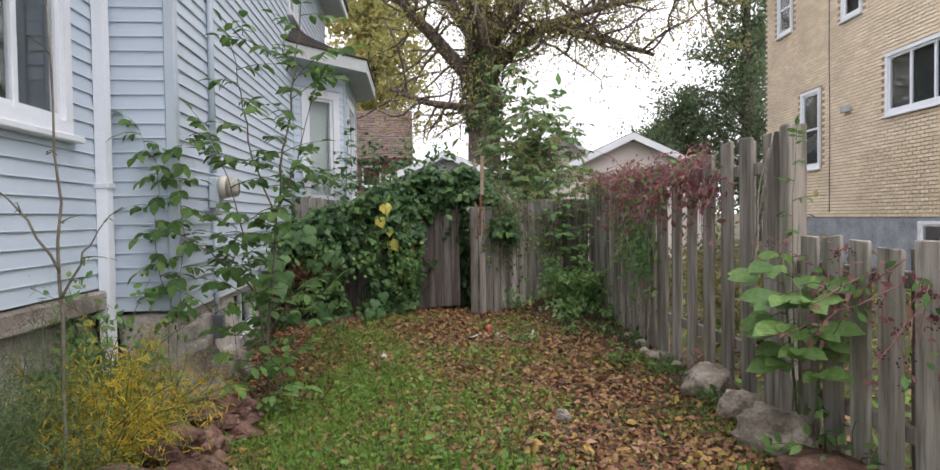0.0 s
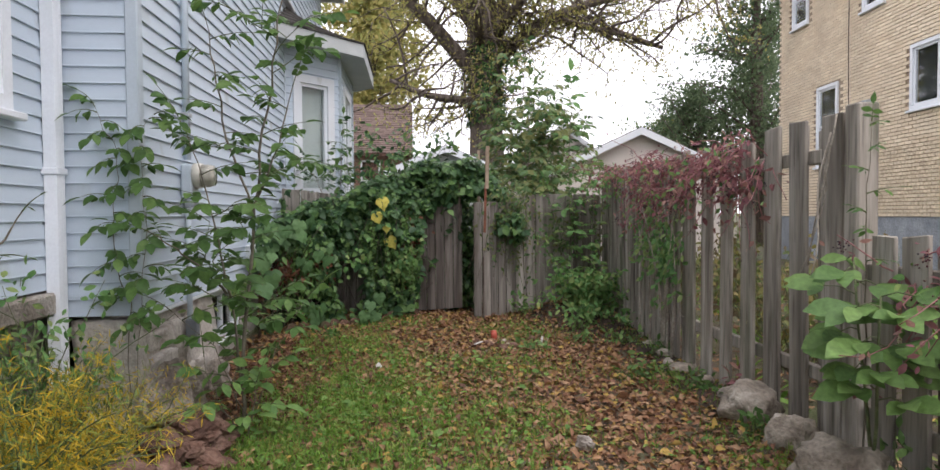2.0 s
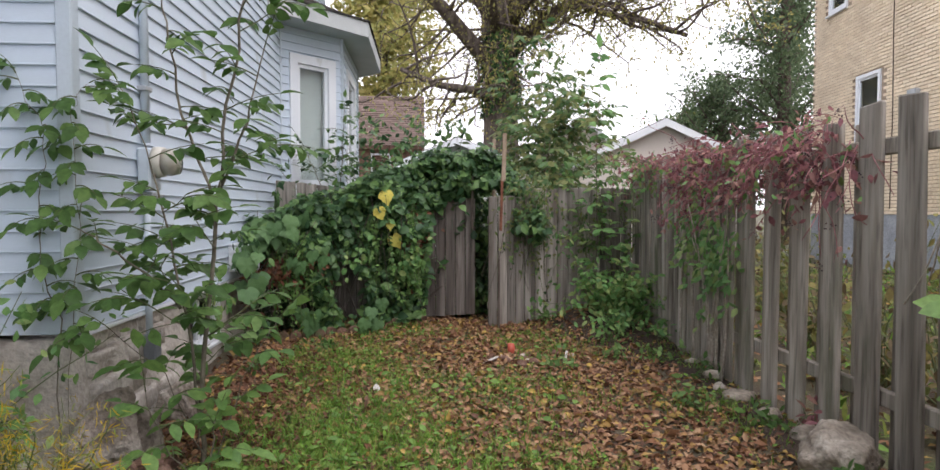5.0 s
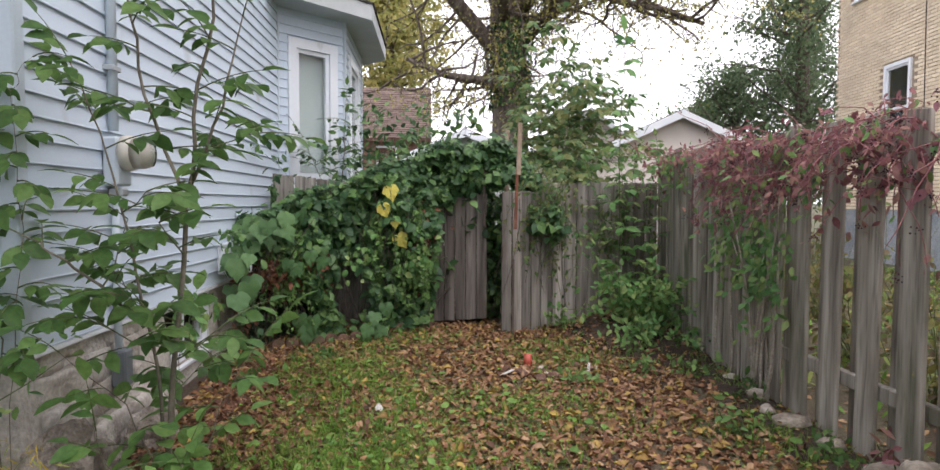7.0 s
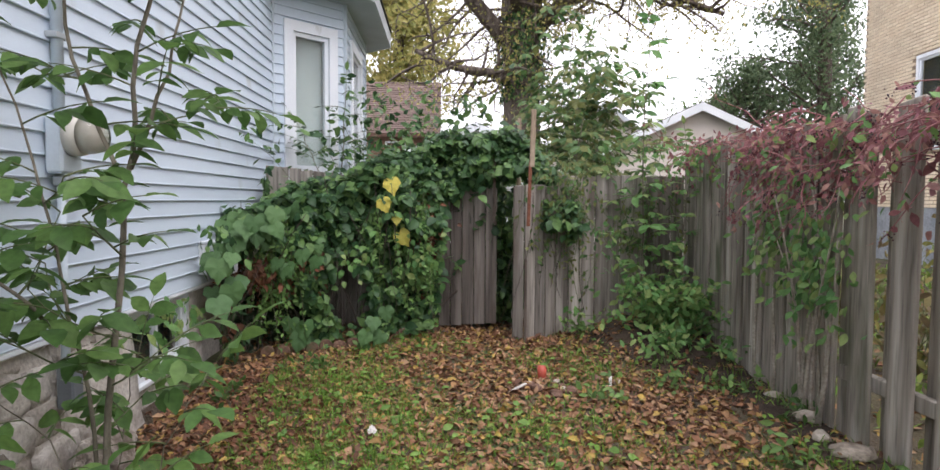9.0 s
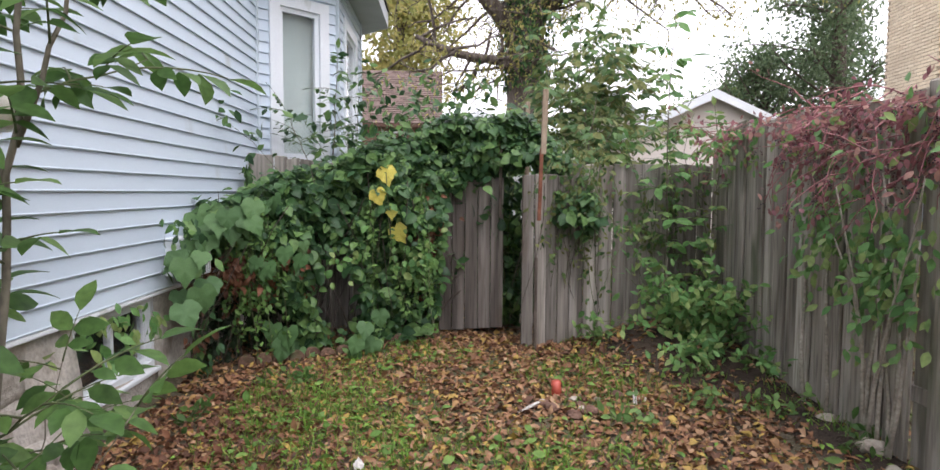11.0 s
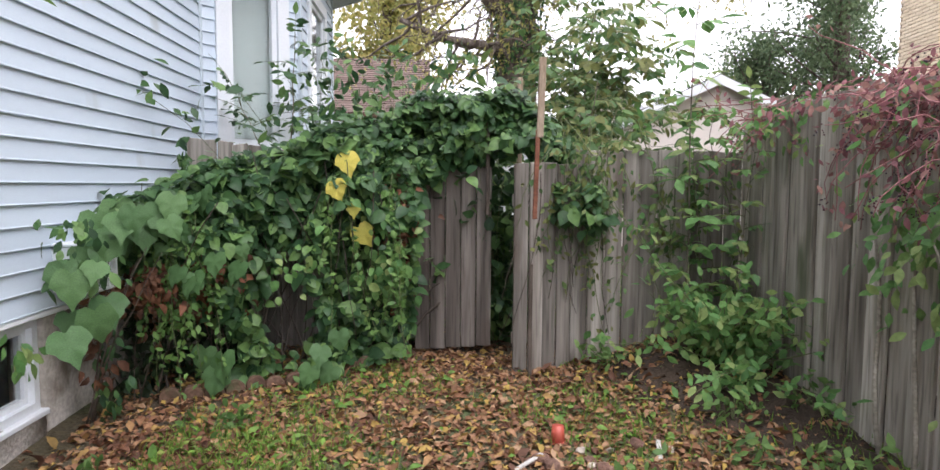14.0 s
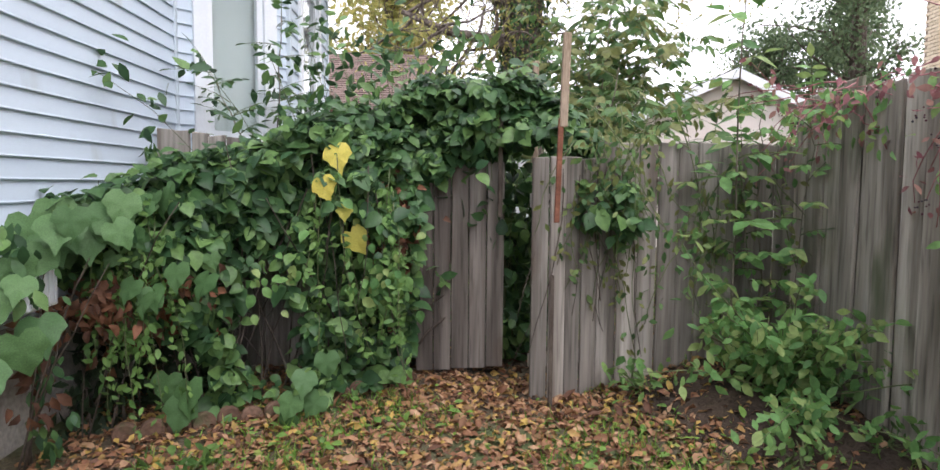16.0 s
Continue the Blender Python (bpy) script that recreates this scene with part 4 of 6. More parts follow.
def big_tree():
    r = random.Random(21)
    t = tagged(empty("tree", (2.66, 24.0, -0.83)), "large old tree, dark forked trunk, thin yellow-green autumn leaves", "tree")
    t.scale = (1.55, 1.55, 1.55)
    at = Vector((1.80, 16.25, 0))
    W = lambda x, z, y=0.0: Vector((x, 16.25 + y, z)) - at
    lines = []
    trunk = [W(1.85, -0.2), W(1.82, 1.5), W(1.80, 3.0), W(1.80, 4.2), W(1.76, 5.2), W(1.66, 6.2), W(1.62, 7.4), W(1.75, 9.0), W(1.6, 10.6)]
    lines.append((trunk, [0.52, 0.45, 0.40, 0.37, 0.40, 0.31, 0.27, 0.20, 0.10]))
    limbs = [
        [W(1.9, 5.0), W(2.15, 6.1), W(2.35, 7.2, 0.3), W(2.6, 8.8, 0.5), W(2.9, 10.2, 0.6)],
        [W(1.7, 4.6), W(1.05, 5.2, -0.3), W(0.5, 5.75, -0.6), W(0.1, 6.05, -0.8), W(-0.3, 6.6, -1.0), W(-1.2, 7.2, -1.2), W(-2.2, 7.5, -1.0)],
        [W(1.95, 4.9), W(2.5, 5.45, -0.4), W(3.2, 5.85, -0.8), W(4.0, 6.1, -1.0), W(5.0, 6.35, -1.1), W(6.2, 6.5, -1.0)],
        [W(1.7, 5.5), W(1.2, 6.5, 0.5), W(0.5, 7.6, 1.0), W(-0.6, 8.6, 1.4)],
        [W(1.8, 6.0), W(2.9, 7.2, 0.6), W(4.2, 8.0, 0.9), W(5.6, 8.5, 1.0)],
        [W(1.8, 3.9), W(1.2, 4.05, -0.5), W(0.4, 4.1, -0.8), W(-0.4, 4.4, -0.9)],
        [W(1.7, 5.2), W(1.4, 6.0, -1.4), W(1.1, 6.9, -2.6), W(0.6, 7.6, -3.8)],
        [W(2.3, 6.6, 0.3), W(3.4, 7.0, -0.5), W(4.8, 7.1, -0.8), W(6.4, 6.9, -0.8), W(7.6, 6.4, -0.6)],
        [W(3.2, 5.85, -0.8), W(3.9, 5.5, -1.2), W(4.6, 5.3, -1.5), W(5.4, 5.0, -1.6)],
        [W(1.9, 5.4), W(2.6, 6.3, -1.5), W(3.4, 7.0, -2.8), W(4.2, 7.3, -4.0)],
    ]
    rad = [0.2, 0.19, 0.17, 0.15, 0.15, 0.12, 0.13, 0.12, 0.07, 0.13]
    tips = []
    twigs = []
    for pts, ra in zip(limbs, rad):
        lines.append((pts, taper(len(pts), ra, 0.045)))
        for i in range(1, len(pts)):
            for _ in range(7):
                f = r.random()
                p = pts[i - 1].lerp(pts[i], f)
                d = Vector((r.gauss(0, 1), r.gauss(0, 0.8), r.gauss(0.25, 0.7)))
                w = wander(p, d, r.uniform(0.9, 2.2), 5, r, 0.45, 0.05)
                lines.append((w, taper(6, 0.035, 0.012)))
                for _ in range(4):
                    q = w[r.randint(1, 5)]
                    v = wander(q, Vector((r.gauss(0, 1), r.gauss(0, 1), r.gauss(-0.25, 0.6))), r.uniform(0.4, 1.0), 4, r, 0.5, -0.1)
                    twigs.append((v, taper(5, 0.012, 0.004)))
                    tips += [x + at for x in v[1:]]
    tube_part("trunk", lines[:1], M_BARK, t, "dark furrowed bark", 14)
    for ln in lines:
        if ln[1][0] > 0.1 and ln is not lines[0]:
            tube_part("limb", [ln], M_BARK, t, "", 9)
    tube_part("twigwork", [ln for ln in lines if ln[1][0] <= 0.1] + twigs, M_BARK, t, "", 4)["kind"] = "stuff"
    g = np.random.default_rng(5)
    # fewer leaves on the thin middle and right, more to the left
    pts = [p for p in tips if g.random() < (0.6 if p.x < 1.2 else 1.0)]
    P, T, N, S = sprays(pts, g, 22000, 0.16, 0.075, 0.9)
    c = scatter("crown", SIMPLE, P - np.array(at), T, N, S, G_TREE, t, "sparse yellow-green leaves")
    # ivy that wraps the lower trunk
    n = 1900
    a = g.uniform(0, 2 * math.pi, n)
    z = g.uniform(0.5, 1, n) ** 0.6 * 5.4
    rr = 0.42 + np.abs(g.normal(0, 0.08, n)) * (1 + 0.8 * np.sin(z * 3 + a * 2))
    P = np.stack([rr * np.cos(a), rr * np.sin(a), z], -1)
    N = np.stack([np.cos(a), np.sin(a), np.full(n, 0.3)], -1) + g.normal(0, 0.3, (n, 3))
    scatter("ivy", SIMPLE, P, g.normal(0, 0.4, (n, 3)) + np.array([0, 0, -1.0]), N, g.uniform(0.07, 0.12, n), G_VINE, t, "green ivy on the trunk")


big_tree()


def far_tree(name, label, at, height, width, mat, seed, leaves=7000, size=0.28, low=0.2, lean=0.0, crown_label=""):
    """A tree seen far off: trunk, limbs and a crown of leaf clumps with an uneven outline."""
    r = random.Random(seed)
    g = np.random.default_rng(seed)
    t = tagged(empty(name, at), label, "tree")
    trunk = [(0, 0, -0.2), (lean * 0.3, 0, height * 0.3), (lean * 0.6, 0.1, height * 0.6), (lean, 0, height * 0.92)]
    lines = [([Vector(p) for p in trunk], [width * 0.06, width * 0.05, width * 0.035, 0.03])]
    tips = []
    for i in range(46):
        f = low + (0.97 - low) * (i + r.random()) / 46
        a = r.uniform(0, 2 * math.pi)
        reach = width * 0.5 * math.sin(math.pi * min(1, max(0.08, (f - low) / (1 - low) * 0.82 + 0.16))) * r.uniform(0.55, 1.15)
        p = Vector((lean * f, 0, height * f * 0.92))
        w = wander(p, Vector((math.cos(a), math.sin(a), 0.55)), reach, 4, r, 0.3, 0.05)
        lines.append((w, taper(5, 0.05, 0.015)))
        tips += w[1:]
        for _ in range(3):
            q = w[r.randint(1, 4)]
            v = wander(q, Vector((r.gauss(0, 1), r.gauss(0, 1), r.gauss(0.2, 0.6))), reach * 0.4, 3, r, 0.4)
            lines.append((v, taper(4, 0.02, 0.008)))
            tips += v[1:]
    tube_part("trunk", lines[:1], M_BARK, t, "", 8)
    tube_part("twigwork", lines[1:], M_BARK, t, "", 4)["kind"] = "stuff"
    P, T, N, S = sprays([tuple(p) for p in tips], g, leaves, width * 0.045, size, 0.5)
    scatter("crown", SIMPLE, P, T, N, S, mat, t, crown_label)
    return t


far_tree("tree", "dense dark green tree beside the brick house", (13.7, 25.5, 0), 13.5, 5.6, G_DARKTREE, 31, 10500, 0.17, 0.12)
far_tree("tree", "rounded dark green tree behind the garage", (12.7, 28.5, 0), 7.6, 5.4, G_DARKTREE, 32, 8000, 0.17, 0.12)
far_tree("tree", "mid-green tree between garage and dark tree", (13.2, 33.0, 0), 6.8, 5.6, G_SHRUB2, 34, 9000, 0.19, 0.12)
far_tree("tree", "dense dark green tree overhanging the brick house", (16.4, 30.0, 0), 11.5, 6.5, G_DARKTREE, 35, 8500, 0.19, 0.12)
far_tree("tree", "yellowing tree behind the brown-roofed house", (-2.6, 43.0, 0), 17.0, 10.0, G_TREE, 33, 8000, 0.40, 0.3)


def compound_leaves(stems, r, length, leaflet, per=7, droop=0.25):
    """Pinnate leaves: for each (point, direction) a rachis with paired leaflets. Returns leaflet arrays and stalk lines."""
    P, T, N, S, lines = [], [], [], [], []
    for p, d in stems:
        d = Vector(d).normalized()
        ln = length * r.uniform(0.7, 1.2)
        pts = [Vector(p)]
        for i in range(5):
            d = (d + Vector((0, 0, -droop * 0.35))).normalized()
            pts.append(pts[-1] + d * ln / 5)
        lines.append((pts, taper(6, 0.004, 0.0015)))
        side = d.cross(Vector((0, 0, 1)))
        side = side.normalized() if side.length > 0.05 else Vector((1, 0, 0))
        up = side.cross(d).normalized()
        k = per // 2
        for i in range(k):
            q = pts[0].lerp(pts[-1], 0.3 + 0.62 * i / max(1, k)) + (pts[3] - pts[0].lerp(pts[-1], 0.6)) * 0.5
            for s in (-1, 1):
                tip = (side * s + d * 0.55 + Vector((r.gauss(0, 0.15), r.gauss(0, 0.15), -0.45 + r.gauss(0, 0.25)))).normalized()
                P.append(q)
                T.append(tip)
                N.append(up + Vector((r.gauss(0, 0.4), r.gauss(-0.55, 0.4), 0.1)))
                S.append(leaflet * r.uniform(0.75, 1.2) * (0.75 + 0.4 * i / k))
        P.append(pts[-1])
        T.append(d)
        N.append(up)
        S.append(leaflet * r.uniform(0.9, 1.3))
    A = lambda L: np.array([tuple(v) for v in L])
    return (A(P), A(T), A(N), np.array(S)), lines


def sapling(name, label, base, lines, mat, seed, length=0.3, leaflet=0.1, per=7, gap=0.09, first=0.25, template=OVATE, droop=0.25, thick=0.016, side=None, stem_mat=None, arms=0):
    """A thin young tree: one or more stems with leaves set along their upper part."""
    r = random.Random(seed)
    t = tagged(empty(name, base), label, "plant")
    tl, leaf_at = [], []
    for pts in lines:
        pts = [Vector(p) - Vector(base) for p in pts]
        fine = []
        for a, b in zip(pts, pts[1:]):
            fine += [a.lerp(b, i / 4) + Vector((r.gauss(0, 0.008), r.gauss(0, 0.008), 0)) for i in range(4)]
        fine.append(pts[-1])
        tk = thick if not tl else thick * 0.6
        tl.append((fine, taper(len(fine), tk, tk * 0.3)))
        total = sum((b - a).length for a, b in zip(fine, fine[1:]))
        run = 0.0
        nextleaf = first * total
        turn = r.uniform(0, 6)
        for a, b in zip(fine, fine[1:]):
            seg = (b - a).length
            while run + seg > nextleaf:
                p = a.lerp(b, (nextleaf - run) / seg)
                turn += 2.4
                d = Vector((math.cos(turn), math.sin(turn), r.uniform(0.25, 0.7)))
                if side:
                    d += Vector(side)
                if arms and r.random() < arms:
                    w = wander(p, d, length * r.uniform(1.0, 1.8), 4, r, 0.25, 0.1)
                    tl.append((w, taper(5, thick * 0.3, thick * 0.15)))
                    for q in w[1:]:
                        turn += 2.1
                        leaf_at.append((q, Vector((math.cos(turn), math.sin(turn), 0.3)) + d * 0.6))
                else:
                    leaf_at.append((p, d))
                nextleaf += gap * r.uniform(0.7, 1.3)
            run += seg
        leaf_at.append((fine[-1], fine[-1] - fine[-2]))
    (P, T, N, S), stalks = compound_leaves(leaf_at, r, length, leaflet, per, droop)
    for ln in [q for q in tl if q[1][0] >= thick * 0.59]:
        tube_part("stem", [ln], stem_mat or M_STEM, t, "", 7)
    tube_part("twigwork", [q for q in tl if q[1][0] < thick * 0.59] + stalks, M_GREENSTEM, t, "", 4)["kind"] = "stuff"
    scatter("foliage", template, P, T, N, S, mat, t)["kind"] = "stuff"
    return t


# young tree in front of the house
sapling("sapling", "young ash-like sapling with compound green leaves", (-1.12, 5.2, 0.02),
        [[(-1.18, 5.2, 0.0), (-1.15, 5.2, 0.7), (-1.08, 5.2, 1.4), (-1.04, 5.2, 1.9), (-0.93, 5.2, 2.5), (-0.86, 5.2, 3.1)],
         [(-1.17, 5.2, 0.3), (-1.24, 5.15, 0.93), (-1.30, 5.15, 1.3), (-1.40, 5.15, 1.72), (-1.53, 5.12, 2.12)],
         [(-1.25, 5.15, 0.95), (-1.42, 5.1, 1.15), (-1.60, 5.06, 1.30), (-1.72, 5.05, 1.38)],
         [(-1.06, 5.2, 1.6), (-0.90, 5.18, 1.95), (-0.80, 5.16, 2.35)],
         [(-1.08, 5.2, 1.5), (-1.25, 5.2, 2.0), (-1.33, 5.22, 2.5), (-1.38, 5.22, 2.8)]],
        G_SAPLING, 41, 0.27, 0.115, 7, 0.15, 0.2, ROUND, thick=0.015, arms=0.26)
sapling("sapling", "low leafy shoots at the sapling's foot", (-1.1, 5.0, 0.02),
        [[(-1.1, 5.0, 0.0), (-1.05, 4.98, 0.22), (-1.02, 4.95, 0.4)], [(-1.15, 5.05, 0.0), (-1.25, 4.9, 0.3), (-1.3, 4.8, 0.6)],
         [(-1.3, 5.5, 0.0), (-1.35, 5.7, 0.5), (-1.3, 5.8, 0.85)], [(-1.1, 5.2, 0.1), (-0.95, 5.2, 0.55), (-0.75, 5.2, 0.88)],
         [(-1.15, 5.2, 0.1), (-1.35, 5.15, 0.6), (-1.6, 5.1, 0.85)]],
        G_BRIGHT2, 42, 0.2, 0.125, 5, 0.125, 0.25, ROUND, thick=0.007)
# climber on the house's front corner
sapling("climber", "green climber clinging to the blue siding's corner", (-2.0, 5.12, 0.1),
        [[(-1.88, 5.1, 0.1), (-1.88, 5.15, 0.9), (-1.98, 5.16, 1.2), (-1.97, 5.16, 1.55), (-1.95, 5.16, 1.9), (-2.08, 5.16, 2.2)],
         [(-1.85, 5.1, 0.1), (-1.8, 5.1, 0.8), (-1.76, 5.13, 1.4), (-1.80, 5.14, 2.0), (-1.70, 5.14, 2.15)]],
        G_SAPLING, 43, 0.17, 0.105, 5, 0.085, 0.34, ROUND, thick=0.004, side=(0, -0.7, 0), droop=0.6)
# bare stem nearest the start
sapling("sapling", "thin brown sapling stem with very few leaves", (-1.79, 3.45, 0.15),
        [[(-1.79, 3.45, 0.15), (-1.80, 3.45, 0.8), (-1.80, 3.46, 1.6), (-1.83, 3.47, 2.6)],
         [(-1.80, 3.45, 1.25), (-1.95, 3.35, 1.6), (-2.1, 3.3, 1.75)], [(-1.80, 3.45, 1.1), (-1.65, 3.4, 1.35), (-1.55, 3.4, 1.5)]],
        G_FEATHER, 44, 0.14, 0.05, 3, 0.5, 0.55, NARROW, thick=0.013)
# before the bay
sapling("sapling", "dark-leaved shoot standing before the bay window", (-1.1, 10.3, 0.1),
        [[(-1.1, 10.3, 0.1), (-1.12, 10.3, 1.2), (-1.05, 10.25, 2.0), (-1.0, 10.2, 2.75)], [(-1.1, 10.3, 1.2), (-1.35, 10.15, 1.9), (-1.5, 10.05, 2.3)]],
        G_VINE, 45, 0.26, 0.105, 7, 0.085, 0.45, thick=0.011, arms=0.3)
# behind the back fence
for x, y, zt, wide, n in [(2.2, 13.5, 4.7, 1.0, 46), (2.05, 12.2, 3.5, 0.8, 47), (2.7, 14.6, 4.3, 1.0, 48), (0.5, 11.2, 2.35, 0.6, 49), (2.9, 11.4, 2.15, 0.6, 50), (1.9, 11.4, 2.6, 0.6, 51)]:
    sapling("sapling", "leafy young tree growing behind the back fence", (x, y, 0.1),
            [[(x, y, 0.1), (x + 0.05, y, zt * 0.35), (x - 0.05, y, zt * 0.65), (x + 0.05, y - 0.1, zt)],
             [(x, y, zt * 0.4), (x + 0.3 * wide, y - 0.1, zt * 0.62), (x + 0.7 * wide, y - 0.2, zt * 0.82)],
             [(x, y, zt * 0.35), (x - 0.3 * wide, y - 0.1, zt * 0.55), (x - 0.55 * wide, y - 0.1, zt * 0.74)],
             [(x, y, zt * 0.5), (x + 0.4 * wide, y + 0.1, zt * 0.6), (x + 0.9 * wide, y, zt * 0.66)]],
            G_SHRUB2, n, 0.36, 0.17, 7, 0.09 if y > 13 else 0.12, 0.3, thick=0.016, arms=0.45, droop=0.5)
# tall whip in the corner of the fence
sapling("sapling", "tall thin whip with a few leaves, by the mound", (2.0, 8.9, 0.3),
        [[(2.0, 8.9, 0.3), (2.02, 8.88, 1.2), (2.0, 8.86, 2.1), (2.03, 8.84, 3.1)]], G_SHRUB, 52, 0.20, 0.15, 5, 0.13, 0.15, thick=0.009)


# the thick vine over the back fence
def vine_mass():
    g = np.random.default_rng(12)
    t = tagged(empty("vine", (-0.8, 9.2, 0)), "thick green vine smothering the old board fence and gate", "vine")
    at = np.array([-0.8, 9.2, 0])

    def front(x, z):
        """How far forward the vine bulges at a place along the fence."""
        f = np.interp(x, [-1.8, -1.3, -0.8, -0.3, 0.1, 0.4, 1.3], [8.30, 8.60, 8.86, 9.02, 9.16, 9.2, 8.95])
        return f + 0.10 * np.sin(x * 5 + z * 4) + 0.07 * np.sin(x * 11 - z * 7) + 0.32 * np.clip(z - 1.2, 0, 2) ** 1.2

    def top(x):
        return np.interp(x, [-1.8, -1.5, -1.0, -0.5, 0.0, 0.45, 0.8, 1.2, 1.45], [1.3, 1.42, 1.64, 1.82, 2.02, 2.14, 2.14, 1.80, 1.55])

    def low(x):
        return np.interp(x, [-1.8, -1.35, -1.1, -0.2, 0.02, 0.12, 0.5, 0.95, 1.05, 1.5], [1.05, 0.78, 0.14, 0.12, 0.16, 1.42, 1.70, 1.72, 1.2, 1.1])

    # face of the mass
    n = 10500
    x = g.uniform(-1.8, 1.4, n)
    lo, hi = low(x), top(x)
    z = lo + (hi - lo) * g.random(n) ** 0.85
    keep = g.random(n) < np.where(x > 0.92, 0.3, np.where(hi - lo < 0.7, 0.55, 1.0))
    # thinner hollows where the dark fence shows
    hole = 1.7 * np.exp(-(((x + 0.8) / 0.17) ** 2 + ((z - 0.65) / 0.42) ** 2)) + 1.3 * np.exp(-(((x + 1.36) / 0.17) ** 2 + ((z - 0.42) / 0.28) ** 2))
    keep &= g.random(n) > hole * 0.97
    x, z = x[keep], z[keep]
    lump = 0.19 * np.sin(x * 17 + 3 * np.sin(z * 9)) * np.sin(z * 15 + 2 * np.sin(x * 8))
    y = front(x, z) + lump + np.abs(g.normal(0, 0.08, len(x)))
    P = np.stack([x, y, z], -1)
    N = np.stack([g.normal(0, 0.55, len(x)), -0.8 + g.normal(0, 0.35, len(x)), 0.5 + 0.9 * (z / top(x)) ** 3 + g.normal(0, 0.3, len(x))], -1)
    T = np.stack([g.normal(0, 0.75, len(x)), g.normal(-0.5, 0.4, len(x)), -0.55 + g.normal(0, 0.4, len(x))], -1)
    S = g.gamma(8, 0.0102, len(x)).clip(0.04, 0.13)
    scatter("foliage", HEART, P - at, T, N, S, G_VINE, t, "dark green leaves")["kind"] = "stuff"
    # top of the mass
    n = 3800
    x = g.uniform(-1.8, 1.35, n)
    y = front(x, top(x)) + g.uniform(-0.02, 1.0, n) * np.interp(x, [-1.8, 0, 1.4], [1.2, 0.6, 0.4])
    z = top(x) + g.normal(0, 0.05, n) + 0.05 * np.sin(x * 9)
    P = np.stack([x, y, z], -1)
    N = np.stack([g.normal(0, 0.4, n), g.normal(-0.35, 0.3, n), np.ones(n)], -1)
    T = np.stack([g.normal(0, 0.7, n), g.normal(-0.6, 0.4, n), g.normal(-0.3, 0.2, n)], -1)
    scatter("top_foliage", HEART, P - at, T, N, g.uniform(0.06, 0.12, n), G_VINE, t)["kind"] = "stuff"
    # inner leaves with the vine's shade painted into their colour, and dead ones
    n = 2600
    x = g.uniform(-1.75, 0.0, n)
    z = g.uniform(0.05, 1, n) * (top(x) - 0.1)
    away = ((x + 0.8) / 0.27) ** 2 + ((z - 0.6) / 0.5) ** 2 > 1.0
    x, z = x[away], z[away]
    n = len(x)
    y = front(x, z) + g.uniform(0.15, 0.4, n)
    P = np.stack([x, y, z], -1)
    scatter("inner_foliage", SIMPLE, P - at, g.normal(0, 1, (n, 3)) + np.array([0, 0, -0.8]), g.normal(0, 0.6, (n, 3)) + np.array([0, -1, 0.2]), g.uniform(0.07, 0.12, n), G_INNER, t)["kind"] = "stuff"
    n = 330
    x = np.concatenate([g.normal(-1.35, 0.16, 200), g.normal(-0.05, 0.07, 130)])
    z = np.concatenate([g.normal(0.85, 0.14, 200), g.normal(1.15, 0.2, 130)])
    y = front(x, z) - 0.01 + g.normal(0, 0.03, n)
    scatter("dead_foliage", CURLED, np.stack([x, y, z], -1) - at, g.normal(0, 0.6, (n, 3)) + np.array([0, 0, -1]), g.normal(0, 0.6, (n, 3)) + np.array([0, -1, 0.2]), g.uniform(0.05, 0.09, n), G_BROWN, t, "curled brown dead leaves")["kind"] = "stuff"
    # yellowing leaves in the middle
    n = 150
    x = np.concatenate([g.normal(-0.22, 0.13, 60), g.normal(-0.10, 0.07, 65), g.normal(-0.72, 0.07, 25)])
    z = np.concatenate([g.normal(1.0, 0.22, 60), g.normal(0.85, 0.09, 65), g.normal(0.95, 0.1, 25)])
    y = front(x, z) - 0.17 + g.normal(0, 0.04, n)
    scatter("yellowing_foliage", HEART, np.stack([x, y, z], -1) - at, g.normal(0, 0.5, (n, 3)) + np.array([0, -0.2, -1]), g.normal(0, 0.4, (n, 3)) + np.array([0, -1, 0.4]), g.uniform(0.045, 0.085, n), G_SHRUB, t, "yellow-green leaves")["kind"] = "stuff"
    # stems
    r = random.Random(3)
    lines = []
    for _ in range(60):
        x0 = r.uniform(-1.75, 0.05)
        p = Vector((x0, float(front(x0, 0.3)) + r.uniform(0.02, 0.3), 0.1))
        w = wander(p, Vector((r.gauss(0, 0.2), 0.25, 1)), r.uniform(0.8, 1.7), 7, r, 0.25)
        lines.append(([v - Vector(at) for v in w], taper(8, r.uniform(0.004, 0.012), 0.003)))
    for _ in range(22):
        x0 = r.choice([r.uniform(-0.6, 0.02), r.uniform(0.95, 1.4)])
        p = Vector((x0, float(front(x0, 1.6)) - 0.1, r.uniform(1.3, 1.7)))
        w = wander(p, Vector((r.gauss(0, 0.15), -0.1, -1)), r.uniform(0.5, 1.2), 7, r, 0.16, -0.05)
        lines.append(([v - Vector(at) for v in w], taper(8, 0.004, 0.002)))
    tube_part("stemwork", lines, M_DARKWOOD, t, "", 4)["kind"] = "stuff"
    # long strands of small leaves hanging over the face
    strands, tips = [], []
